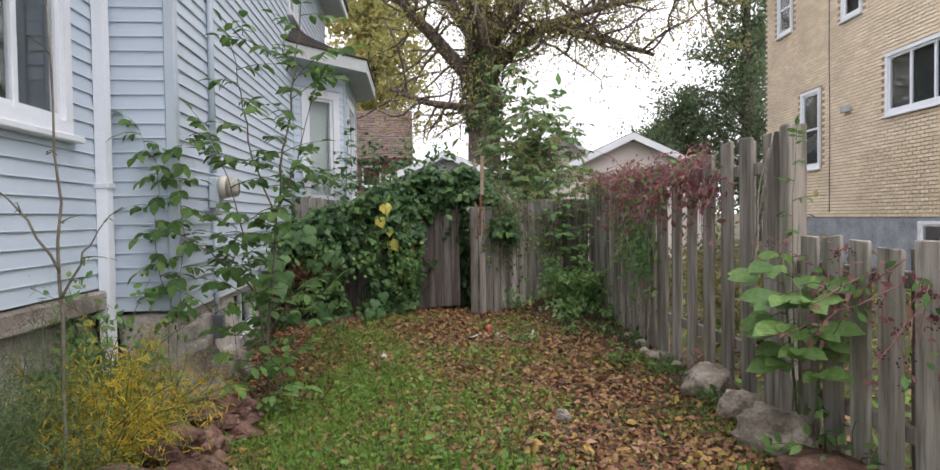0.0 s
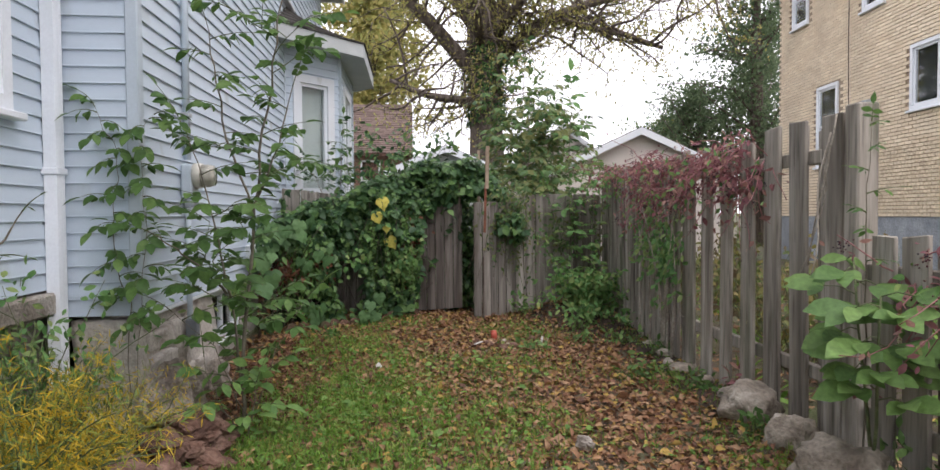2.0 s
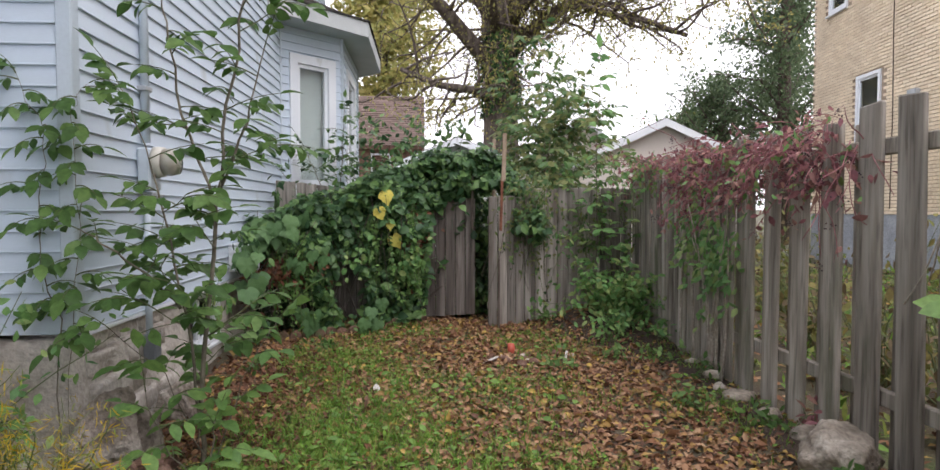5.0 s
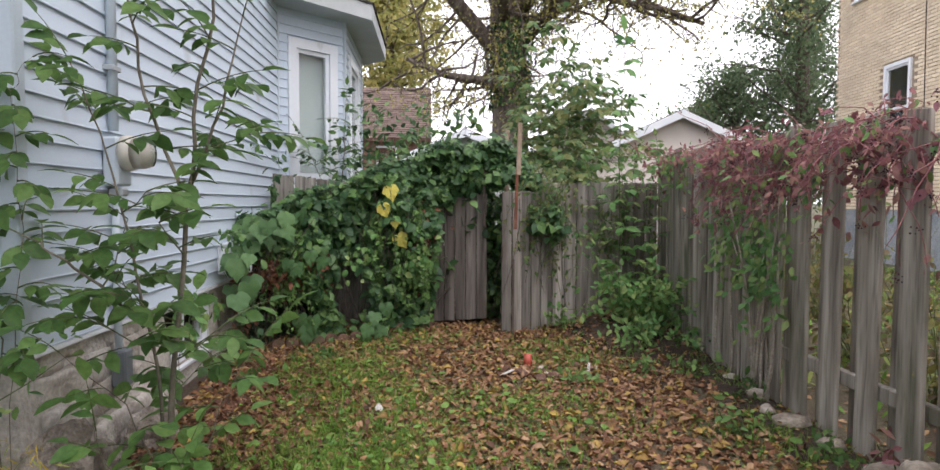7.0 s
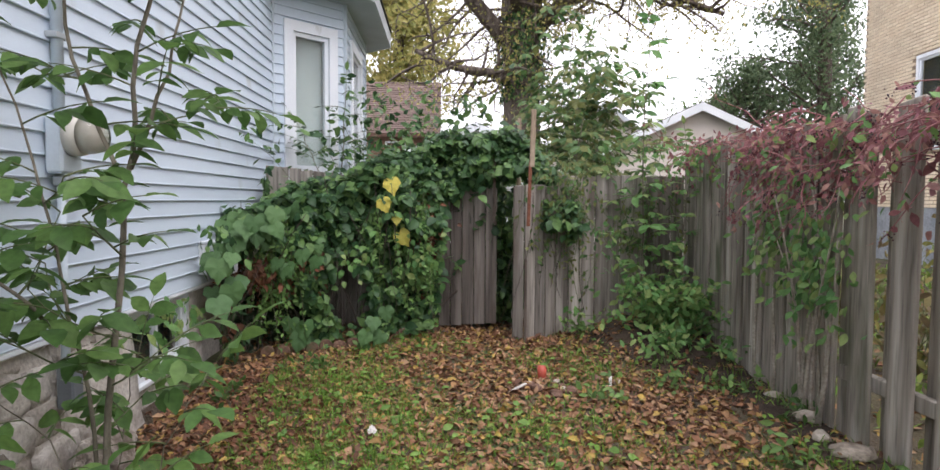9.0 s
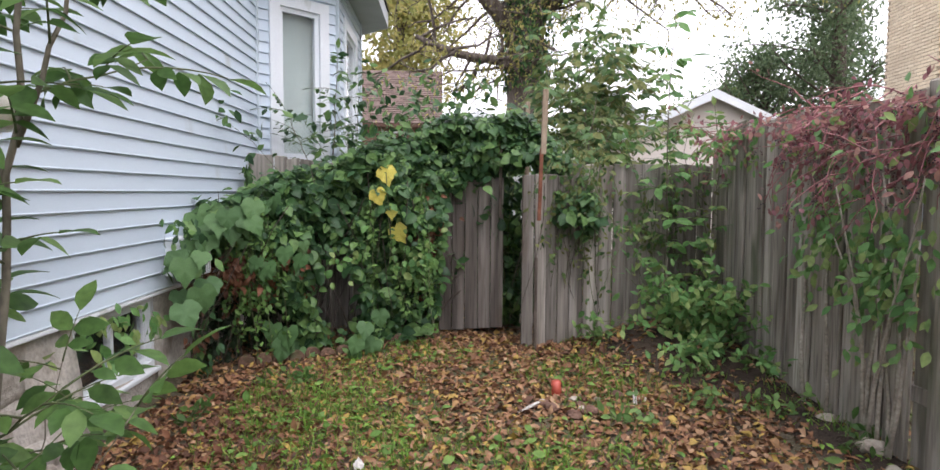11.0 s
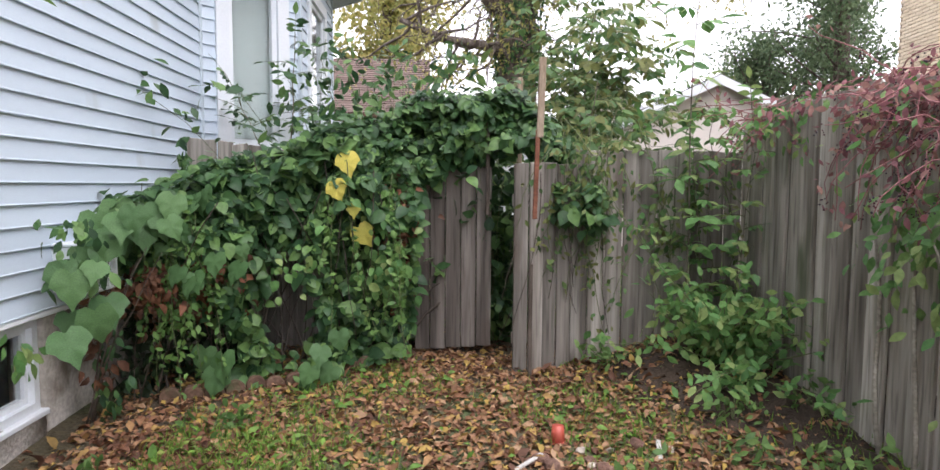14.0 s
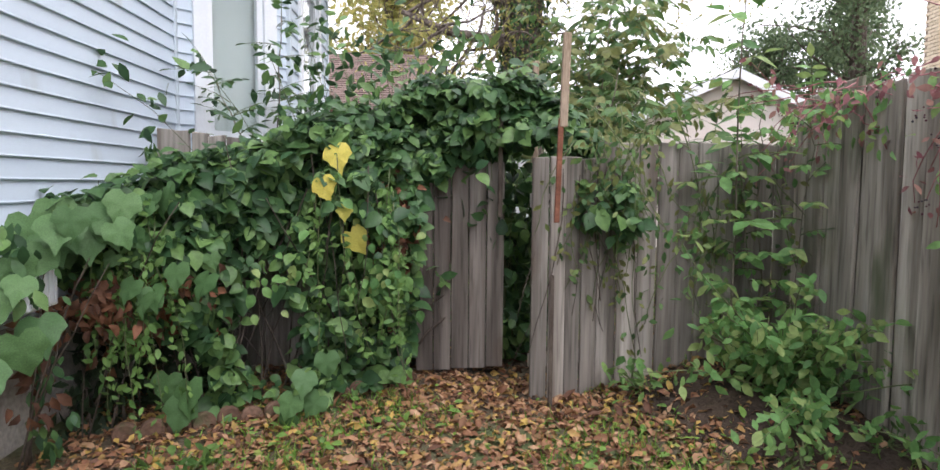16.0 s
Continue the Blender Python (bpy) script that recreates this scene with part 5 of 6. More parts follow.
    for _ in range(20):
        x0 = r.choice([r.uniform(-0.6, 0.04), r.uniform(-0.4, 0.02), r.uniform(-1.5, -1.25)])
        z0 = r.uniform(1.0, float(top(x0)) - 0.1)
        w = wander((x0, float(front(x0, z0)) - 0.16, z0), (r.gauss(0, 0.1), -0.05, -1), min(z0 - 0.15, r.uniform(0.5, 1.3)), 10, r, 0.14, -0.08)
        for v in w:
            v.y = min(v.y, float(front(v.x, v.z)) - 0.12)
        strands.append(([v - Vector(at) for v in w], taper(11, 0.0035, 0.002)))
        tips += [tuple(a.lerp(b, q)) for a, b in zip(w, w[1:]) for q in (0.0, 0.33, 0.66)]
    tube_part("strandwork", strands, M_GREENSTEM, t, "", 4)["kind"] = "stuff"
    P, T, N, S = sprays(tips, g, 950, 0.024, 0.05, 0.9)
    scatter("strand_foliage", OVATE, P - at, T, N + np.array([0, -1.0, 0.3]), S, G_BRIGHT2, t, "small bright leaves on strands")["kind"] = "stuff"
    # broad pale leaves, each of its own
    V0, F0 = LOBED
    me = mesh_of("broad_leaf", V0, F0, G_BIGVINE, True)
    ye = mesh_of("yellow_leaf", V0, F0, G_YELLOW, True)
    def put(name, data, x, z, size, dy=0.0, y=None):
        yy = float(front(x, z)) - 0.2 + dy if y is None else y
        calm = 0.6 if data is ye else 1.0
        tip = Vector((r.gauss(0, 0.45) * calm, r.gauss(-0.3, 0.25) * calm, -0.9)).normalized()
        nrm = Vector((r.gauss(0, 0.45) * calm, -1, r.uniform(0.1, 1.0) * calm))
        xx = tip.cross(nrm).normalized()
        m = Matrix((xx, tip, xx.cross(tip))).transposed().to_4x4()
        ob = part(name, data, t)
        ob.matrix_basis = Matrix.Translation((x - at[0], yy - at[1], z)) @ m @ Matrix.Diagonal((size, size, size, 1))
        return ob
    for _ in range(17):
        x = -1.55 + 0.55 * r.random() ** 1.3
        put("broad_leaf", me, x, r.uniform(0.85, float(top(x)) - 0.02), r.uniform(0.09, 0.16), r.uniform(-0.04, 0.06))
    for x, z, s in ((-0.52, 0.42, 0.15), (-0.42, 0.5, 0.15), (-1.12, 0.4, 0.2), (-1.15, 0.30, 0.19), (-1.0, 0.2, 0.14), (-0.58, 0.3, 0.15), (-1.25, 0.42, 0.17), (-1.0, 0.98, 0.16), (-1.1, 1.05, 0.15), (-0.45, 0.28, 0.15), (-0.62, 0.2, 0.14)):
        put("broad_leaf", me, x, z, s, -0.04)
    for x, z, s in ((-0.39, 1.68, 0.17), (-0.46, 1.49, 0.15), (-0.31, 1.18, 0.17), (-0.33, 1.34, 0.10)):
        put("yellow_leaf", ye, x, z, s, 0.02)["label"] = "bright yellow heart-shaped leaf"


vine_mass()


def wall_climbers():
    """Leaves along the house wall by the cellar window and a ribbon at the fence post."""
    g = np.random.default_rng(17)
    t = tagged(empty("climber", (-1.75, 7.9, 0.1)), "broad-leaved climber against the foundation, partly withered", "vine")
    at = np.array([-1.75, 7.9, 0.1])
    n = 150
    y = g.normal(7.9, 0.12, n)
    z = np.concatenate([g.uniform(0.95, 1.3, 110), g.uniform(0.12, 0.8, 40)])
    y[110:] = 8.12 + g.normal(0, 0.03, 40)
    x = -1.72 + np.abs(g.normal(0, 0.10, n))
    P = np.stack([x, y, z], -1)
    scatter("foliage", OVATE, P - at, g.normal(0, 0.5, (n, 3)) + np.array([0.2, -0.2, -1]), g.normal(0, 0.4, (n, 3)) + np.array([0.5, -0.8, 0.4]), g.uniform(0.05, 0.11, n), G_VINE, t)["kind"] = "stuff"
    n = 50
    P = np.stack([-1.74 + np.abs(g.normal(0, 0.05, n)), g.normal(8.12, 0.07, n), g.uniform(0.3, 0.95, n)], -1)
    scatter("withered_foliage", CURLED, P - at, g.normal(0, 0.6, (n, 3)) + np.array([0.3, 0, -1]), g.normal(0, 0.5, (n, 3)) + np.array([1, -0.5, 0.3]), g.uniform(0.06, 0.10, n), G_BROWN, t, "withered brown leaves")["kind"] = "stuff"
    n = 150
    P = np.stack([g.normal(-1.52, 0.10, n), g.normal(8.34, 0.05, n), g.normal(0.86, 0.06, n)], -1)
    scatter("withered_patch", CURLED, P - at, g.normal(0, 0.6, (n, 3)) + np.array([0, -0.3, -1]), g.normal(0, 0.5, (n, 3)) + np.array([0.2, -1, 0.4]), g.uniform(0.05, 0.085, n), G_BROWN, t, "withered brown leaves")["kind"] = "stuff"
    n = 60
    P = np.stack([-1.72 + np.abs(g.normal(0, 0.04, n)), g.normal(7.0, 0.25, n), g.normal(0.70, 0.09, n)], -1)
    scatter("pale_foliage", OVATE, P - at, g.normal(0, 0.6, (n, 3)) + np.array([0.3, 0, -1]), g.normal(0, 0.5, (n, 3)) + np.array([1, -0.5, 0.3]), g.uniform(0.06, 0.11, n), G_SHRUB, t)["kind"] = "stuff"
    r = random.Random(8)
    tube_part("stemwork", [([v - Vector(at) for v in wander((-1.74, 8.05 + r.gauss(0, 0.08), 0.1), (0, 0, 1), 1.1, 6, r, 0.2)], taper(7, 0.006, 0.002)) for _ in range(5)], M_DARKWOOD, t, "", 5)["kind"] = "stuff"
    V0, F0 = LOBED
    me = mesh_of("broad_leaf", V0, F0, G_BIGVINE, True)
    places = [(r.uniform(0.02, 0.24), r.gauss(-0.18, 0.1), r.uniform(0.65, 1.2)) for _ in range(10)]
    places += [(r.uniform(0.08, 0.5), r.uniform(0.05, 0.4), r.uniform(1.12, 1.32)) for _ in range(13)]
    for place in places:
        tip = Vector((r.gauss(0.3, 0.3), r.gauss(-0.3, 0.3), -1)).normalized()
        nrm = Vector((0.5, -1, r.uniform(0.2, 0.9)))
        xx = tip.cross(nrm).normalized()
        s = r.uniform(0.13, 0.21)
        part("broad_leaf", me, t).matrix_basis = Matrix.Translation(place) @ Matrix((xx, tip, xx.cross(tip))).transposed().to_4x4() @ Matrix.Diagonal((s, s, s, 1))
    c = tagged(empty("ivy_ribbon", (-1.8, 9.6, 0.9)), "narrow ribbon of ivy on the blue siding", "vine")
    n = 160
    P = np.stack([0.03 + np.abs(g.normal(0, 0.02, n)), g.normal(0, 0.05, n), g.uniform(0.2, 0.85, n)], -1)
    scatter("foliage", SIMPLE, P, g.normal(0, 0.4, (n, 3)) + np.array([0.2, 0, -1]), g.normal(0, 0.3, (n, 3)) + np.array([1, -0.3, 0.3]), g.uniform(0.05, 0.09, n), G_VINE, c)


wall_climbers()


# red creeper on the fence
def creeper(name, label, y0, y1, z_lo, z_hi, n_red, n_green, seed, berries=30, x=None, leaf=0.05):
    g = np.random.default_rng(seed)
    r = random.Random(seed)
    x = FX - 0.06 if x is None else x
    at = np.array([x, (y0 + y1) / 2, z_lo])
    t = tagged(empty(name, tuple(at)), label, "vine")
    lines, tips = [], []
    for i in range(int((y1 - y0) * (40 if z_hi > 1.5 else 14))):
        p = Vector((x + r.uniform(-0.05, 0.12), r.uniform(y0, y1), z_hi + r.uniform(-0.12, 0.06)))
        w = wander(p, Vector((-0.5, r.gauss(0, 1.0), r.uniform(-0.9, 0.4))), r.uniform(0.25, 0.7), 6, r, 0.5, -0.2)
        for v in w:
            v.x = min(v.x, x + 0.02) if v.z < z_hi - 0.06 else v.x
        lines.append((w, taper(7, 0.0045, 0.0022)))
        tips += w[1:]
    tube_part("stemwork", [([v - Vector(at) for v in w], q) for w, q in lines], M_REDSTEM, t, "reddish twining stems", 4)["kind"] = "stuff"
    if n_red:
        P, T, N, S = sprays([tuple(p) for p in tips], g, n_red, 0.035, leaf, 1.0)
        P[:, 0] = np.where(P[:, 2] < z_hi, np.minimum(P[:, 0], x - 0.005), P[:, 0])
        N = N + np.array([-0.7, -0.3, 0.1])
        scatter("red_foliage", OVATE, P - at, T, N, S, G_RED, t, "dark red leaves")["kind"] = "stuff"
    if n_green:
        P, T, N, S = sprays([tuple(p) for p in tips if p.z < z_hi], g, n_green, 0.06, 0.06, 1.0)
        P[:, 0] = np.minimum(P[:, 0], x - 0.005)
        scatter("green_foliage", OVATE, P - at, T, N + np.array([-0.7, -0.3, 0.1]), S, G_SHRUB, t, "pale green leaves")["kind"] = "stuff"
    if berries:
        bm = bmesh.new()
        bmesh.ops.create_icosphere(bm, subdivisions=1, radius=0.5)
        V0 = np.array([tuple(v.co) for v in bm.verts])
        F0 = [tuple(v.index for v in f.verts) for f in bm.faces]
        bm.free()
        C = np.array([tuple(tips[g.integers(len(tips))]) for _ in range(berries)])
        P = np.repeat(C, 9, 0) + g.normal(0, 0.018, (berries * 9, 3)) + np.array([-0.02, 0, -0.03])
        scatter("berrying", (V0, F0), P - at, g.normal(0, 1, P.shape), g.normal(0, 1, P.shape), g.uniform(0.008, 0.012, len(P)), G_BERRY, t, "clusters of dark berries")["kind"] = "stuff"
    return t


M_REDSTEM = surface("red_stems", [(0.3, (0.24, 0.085, 0.09)), (0.7, (0.40, 0.17, 0.17))], 12, 60, 0.7, 0.2, 0.003, None, 0)
creeper("creeper", "dark red creeper with berries draped over the fence top", 5.25, 7.75, 1.5, 2.0, 950, 190, 61, 90)
creeper("creeper", "large red leaves and berries hanging on the open pickets", 5.05, 5.75, 1.3, 1.85, 100, 10, 65, 30, None, 0.075)
creeper("creeper", "reddening creeper trailing down the fence boards", 6.2, 7.6, 1.3, 1.75, 130, 70, 66, 40, None, 0.05)
creeper("creeper", "reddish creeper with dark berries on the low fence", 1.4, 3.9, 0.9, 1.2, 260, 70, 62, 60)
creeper("creeper", "red-tinged creeper in the fence's back corner", 8.45, 8.95, 1.4, 2.0, 110, 160, 63, 6)


def fence_climber(name, label, yc, zc, sy, sz, n, mat, seed, stems=8, x=None, size=0.072):
    g = np.random.default_rng(seed)
    r = random.Random(seed)
    x = FX - 0.07 if x is None else x
    at = np.array([x, yc, 0.1])
    t = tagged(empty(name, tuple(at)), label, "vine")
    y = g.normal(yc, sy, n)
    z = np.clip(g.normal(zc, sz, n), 0.25, 1.95)
    P = np.stack([x - np.abs(g.normal(0, 0.07, n)), y, z], -1)
    scatter("foliage", OVATE, P - at, g.normal(0, 0.5, (n, 3)) + np.array([-0.4, -0.2, -0.8]), g.normal(0, 0.4, (n, 3)) + np.array([-0.8, -0.5, 0.5]), g.uniform(0.7, 1.3, n) * size, mat, t)["kind"] = "stuff"
    lines = []
    for _ in range(stems):
        w = wander((x - 0.03, yc + r.gauss(0, sy * 0.6), 0.08), (0, r.gauss(0, 0.15), 1), r.uniform(1.2, 1.8), 8, r, 0.12)
        for v in w:
            v.x = min(v.x, x)
        lines.append(([v - Vector(at) for v in w], taper(9, 0.014, 0.004)))
    tube_part("stemwork", lines, M_PALESTEM, t, "pale woody stems", 6)["kind"] = "stuff"
    return t


fence_climber("climber", "green climber with pale woody stems on the fence", 6.7, 1.1, 0.22, 0.24, 260, G_SHRUB, 71)
fence_climber("climber", "green climber rising along the back corner boards", 7.25, 1.3, 0.2, 0.22, 150, G_SHRUB, 72, 2)
sapling("climber", "green climber with compound leaves in the fence corner", (2.2, 8.95, 0.3),
        [[(2.2, 8.95, 0.3), (2.22, 8.92, 0.9), (2.18, 8.95, 1.5), (2.2, 8.95, 1.95)], [(2.3, 8.9, 0.3), (2.38, 8.8, 1.0), (2.4, 8.75, 1.7), (2.36, 8.7, 2.0)],
         [(2.1, 9.0, 0.3), (1.95, 9.02, 0.9), (1.85, 9.02, 1.4), (1.75, 9.0, 1.8)], [(2.25, 8.95, 0.4), (2.1, 8.9, 1.1), (2.05, 8.9, 1.7)]],
        G_SHRUB, 73, 0.18, 0.088, 7, 0.11, 0.2, thick=0.008, side=(-0.2, -0.7, 0))


def back_fence_climber():
    g = np.random.default_rng(75)
    t = tagged(empty("climber", (1.6, 9.0, 0.2)), "hanging strands of small leaves on the grey boards", "vine")
    at = np.array([1.6, 9.0, 0.2])
    r = random.Random(75)
    tips, lines = [], []
    for i in range(34):
        x = r.choice([r.uniform(1.0, 1.35), r.uniform(1.0, 1.5), r.uniform(1.2, 2.3)])
        y = np.interp(x, [1.0, 1.21, 2.5], [8.92, 9.0, 9.03]) - 0.05
        w = wander((x, y, r.uniform(1.3, 1.95)), (r.gauss(0, 0.4), -0.1, -1), r.uniform(0.4, 1.1), 8, r, 0.3, -0.1)
        for v in w:
            v.y = min(v.y, float(np.interp(v.x, [0.77, 1.2, 2.5], [8.82, 8.98, 9.0])))
        lines.append(([v - Vector(at) for v in w], taper(9, 0.004, 0.002)))
        tips += w
    P, T, N, S = sprays([tuple(p) for p in tips], g, 760, 0.045, 0.055, 1.0)
    P[:, 1] = np.minimum(P[:, 1], np.interp(P[:, 0], [0.77, 1.2, 2.5], [8.83, 8.99, 9.01]))
    scatter("foliage", OVATE, P - at, T, N + np.array([0, -0.9, 0.1]), S, G_SHRUB2, t)["kind"] = "stuff"
    tube_part("stemwork", lines, M_GREENSTEM, t, "", 4)["kind"] = "stuff"


back_fence_climber()


def bush(name, label, c, n_stems, reach, mat, seed, leaf=0.08, n=600, lean=(0, 0, 0), template=OVATE, spread=0.05, bend=0.3, rise=1.0):
    """A low plant: arching stems from one foot with leaves along them."""
    r = random.Random(seed)
    g = np.random.default_rng(seed)
    t = tagged(empty(name, c), label, "plant")
    tips, lines = [], []
    for _ in range(n_stems):
        d = Vector((r.gauss(0, 0.6), r.gauss(0, 0.6), rise)) + Vector(lean)
        w = wander((r.gauss(0, 0.05), r.gauss(0, 0.05), 0), d, reach * r.uniform(0.6, 1.2), 7, r, bend, -0.12)
        for v in w:
            v.z = max(v.z, 0.02)
        lines.append((w, taper(8, 0.006, 0.002)))
        tips += w[1:]
    tube_part("stemwork", lines, M_GREENSTEM, t, "", 4)["kind"] = "stuff"
    P, T, N, S = sprays([tuple(p) for p in tips], g, n, spread, leaf, 0.4)
    P[:, 2] = np.maximum(P[:, 2], 0.02)
    scatter("foliage", template, P, T, N + np.array([0, -0.5, 0.5]), S, mat, t)["kind"] = "stuff"
    return t


bush("shrub", "leafy green shrub on the earth mound", (2.12, 8.55, 0.3), 30, 0.62, G_SHRUB, 81, 0.085, 1000, (0, -0.2, 0.1))
bush("shrub", "trailing green shoots spilling from the mound", (2.26, 8.45, 0.26), 9, 0.95, G_SHRUB, 82, 0.07, 420, (0.05, -1.3, -0.5), OVATE, 0.045, 0.2)
bush("shrub", "dark leafy growth seen through the gate gap", (0.75, 10.3, 0.1), 26, 1.5, G_VINE, 79, 0.11, 900)
bush("shrub", "dark vine growth hanging behind the gate gap", (0.74, 9.85, 0.1), 26, 1.9, G_VINE, 76, 0.10, 1900, (0, 0, 2.2), HEART, 0.12, 0.12)
for x, y, n in ((3.5, 6.3, 131), (3.9, 7.7, 132), (3.4, 8.6, 133), (4.6, 9.6, 134), (5.4, 12.0, 135), (3.3, 5.2, 136)):
    bush("shrub", "thin twiggy shrub with yellowing leaves beyond the fence", (x, y, 0.05), 26, 1.25, G_YARD, n, 0.085, 420, (0, 0, 0.7), OVATE, 0.07, 0.2)
bush("shrub", "dark leafy shrub rising behind the old fence", (-0.55, 10.5, 0.1), 30, 2.4, G_VINE, 78, 0.10, 1500, (0, 0, 0.9), OVATE, 0.07, 0.15)
bush("shrub", "leafy dark shrub rising behind the old fence", (-0.15, 10.2, 0.1), 24, 2.3, G_VINE, 77, 0.10, 1500, (0, 0, 3.0), OVATE, 0.08, 0.12)
bush("weed", "bright green weed at the gate's foot", (1.42, 8.82, 0.24), 6, 0.2, G_BRIGHT, 83, 0.075, 46)
bush("goldenrod", "yellowed goldenrod bent over the stone border", (-1.68, 3.6, 0.17), 60, 0.68, G_GOLD, 84, 0.05, 6800, (0.1, -0.1, 0), NEEDLE, 0.03)
bush("goldenrod", "golden sprays arching over the red-brown border stones", (-1.66, 4.35, 0.17), 20, 0.55, G_GOLD, 89, 0.045, 1300, (0.25, -0.1, 0), NEEDLE, 0.03)
bush("goldenrod", "yellow feathery plant in the raised bed", (-1.75, 4.15, 0.17), 26, 0.6, G_GOLD, 85, 0.05, 2600, (0.1, 0, 0), NEEDLE, 0.03)
bush("fern", "feathery grey-green foliage in the raised bed", (-1.95, 3.0, 0.17), 50, 0.7, G_FEATHER, 86, 0.05, 6000, (0, 0, 0), NEEDLE, 0.05)
bush("fern", "feathery green foliage by the house wall", (-2.1, 3.9, 0.17), 36, 0.75, G_FEATHER, 87, 0.05, 4500, (0, 0, 0), NEEDLE, 0.05)
bush("weed", "tangled weeds at the inner house corner", (-2.25, 4.75, 0.17), 20, 1.0, G_SHRUB, 88, 0.06, 700, (0, -0.1, 0.6))
for k, (x, y) in enumerate([(2.35, 6.75), (2.2, 7.3), (2.3, 5.6), (2.0, 6.2), (2.2, 4.6), (1.75, 7.5), (2.38, 7.95), (1.2, 7.2), (-1.0, 8.0), (-0.5, 8.7), (-1.45, 7.3), (1.95, 7.9)]):
    bush("weed", "low green weed among fallen leaves", (x, y, float(ground_z(np.array(x), np.array(y)))), 7, 0.16, G_BRIGHT if k % 2 else G_SAPLING, 100 + k, 0.065, 46)


BROAD = leaf_template([0.03, 0.17, 0.25, 0.21, 0.01], 0.2, 0.15)


def buckeye():
    r = random.Random(51)
    base = Vector((2.30, 3.72, 0.05))
    t = tagged(empty("sapling", base), "young plant with large bright green palmate leaves", "plant")
    lines, P, T, N, S = [], [], [], [], []
    for k in range(2):
        top = Vector((-0.05 + 0.06 * k, -0.12 + 0.28 * k, 1.02 + 0.16 * k))
        pts = [Vector((0.02 * k, 0, 0)), top * 0.35 + Vector((0.03, 0.02, 0)), top * 0.7, top]
        lines.append((pts, taper(4, 0.011, 0.005)))
        for i in range(11):
            q = top.lerp(pts[1], i * 0.08)
            a = 2.4 * i + k
            d = Vector((math.cos(a) - 0.4, math.sin(a) - 0.35, r.uniform(-0.05, 0.3))).normalized()
            hub = q + d * r.uniform(0.08, 0.2)
            lines.append(([q, q.lerp(hub, 0.5) + Vector((0, 0, 0.02)), hub], [0.004, 0.003, 0.003]))
            side = d.cross(Vector((0, 0, 1))).normalized()
            for j in range(5):
                b = (j - 2) * 0.55
                tip = d * math.cos(b) + side * math.sin(b) + Vector((0, 0, r.uniform(-0.35, 0.05)))
                P.append(hub)
                T.append(tip)
                N.append(Vector((-0.5 + r.gauss(0, 0.2), -0.7, 0.8)))
                S.append(r.uniform(0.17, 0.25) * (1 - 0.14 * abs(j - 2)))
    tube_part("stemwork", lines, M_GREENSTEM, t, "", 6)["kind"] = "stuff"
    A = lambda L: np.array([tuple(v) for v in L])
    scatter("foliage", BROAD, A(P), A(T), A(N), np.array(S), G_BRIGHT, t, "large palmate leaves")["kind"] = "stuff"


buckeye()


# small growth along the right fence
bush("creeper_shoot", "small red-leaved creeper shoot at the fence foot", (2.40, 5.3, 0.08), 5, 0.24, G_RED, 121, 0.075, 30)
bush("weed", "green weed between boulder and fence", (2.38, 3.45, 0.06), 8, 0.35, G_BRIGHT, 122, 0.08, 60)


def dry_vine():
    t = tagged(empty("dry_vine", (FX - 0.08, 4.25, 1.2)), "pale dry vine stems wound round the fence post", "vine")
    r = random.Random(64)
    for k in range(3):
        w = wander((0.0, 0.05 * k, 0.85 - 0.1 * k), (-0.1, -0.15 + 0.1 * k, -1), 0.95, 9, r, 0.22)
        for v in w:
            v.x = min(v.x, 0.01)
        tube_part("stem", [(w, taper(10, 0.006, 0.004))], M_PALESTEM, t, "", 5)


dry_vine()
sapling("weed", "tall thin weed with small leaves by the post", (2.36, 3.85, 0.05),
        [[(2.36, 3.85, 0.05), (2.37, 3.86, 0.8), (2.35, 3.84, 1.5), (2.38, 3.85, 1.95)]], G_SAPLING, 123, 0.12, 0.06, 5, 0.12, 0.55, thick=0.006)


# ---- stones, edging, small things ----
def stone(name, label, c, size, mat, seed, category="rock", parent=None, rough=0.28):
    bm = bmesh.new()
    bmesh.ops.create_icosphere(bm, subdivisions=4 if max(size) > 0.15 else 3, radius=1.0)
    o = Vector((seed * 3.7, seed * 1.3, 0))
    rs = random.Random(seed)
    planes = []
    for _ in range(9 if rough < 0.35 else 12):
        n = Vector((rs.gauss(0, 1), rs.gauss(0, 1), rs.gauss(0, 1))).normalized()
        planes.append((n, rs.uniform(0.62, 0.9) if rough < 0.35 else rs.uniform(0.5, 0.78)))
    for v in bm.verts:
        p = v.co.copy()
        for n, dd in planes:
            e = p.dot(n) - dd
            if e > 0:
                p -= n * e * (0.75 if rough < 0.35 else 0.95)
        p *= 1 + rough * 0.6 * noise.noise(p * 2.2 + o) + 0.13 * noise.noise(p * 5 + o) + 0.05 * noise.noise(p * 13 + o)
        v.co = Vector((p.x * size[0], p.y * size[1], p.z * size[2]))
    for f in bm.faces:
        f.smooth = rough < 0.35
    ob = part(name, bm, parent, "", mat)
    ob.location = c
    ob.rotation_euler = (0, 0, seed * 1.7)
    if not parent:
        tagged(ob, label, category)
    return ob


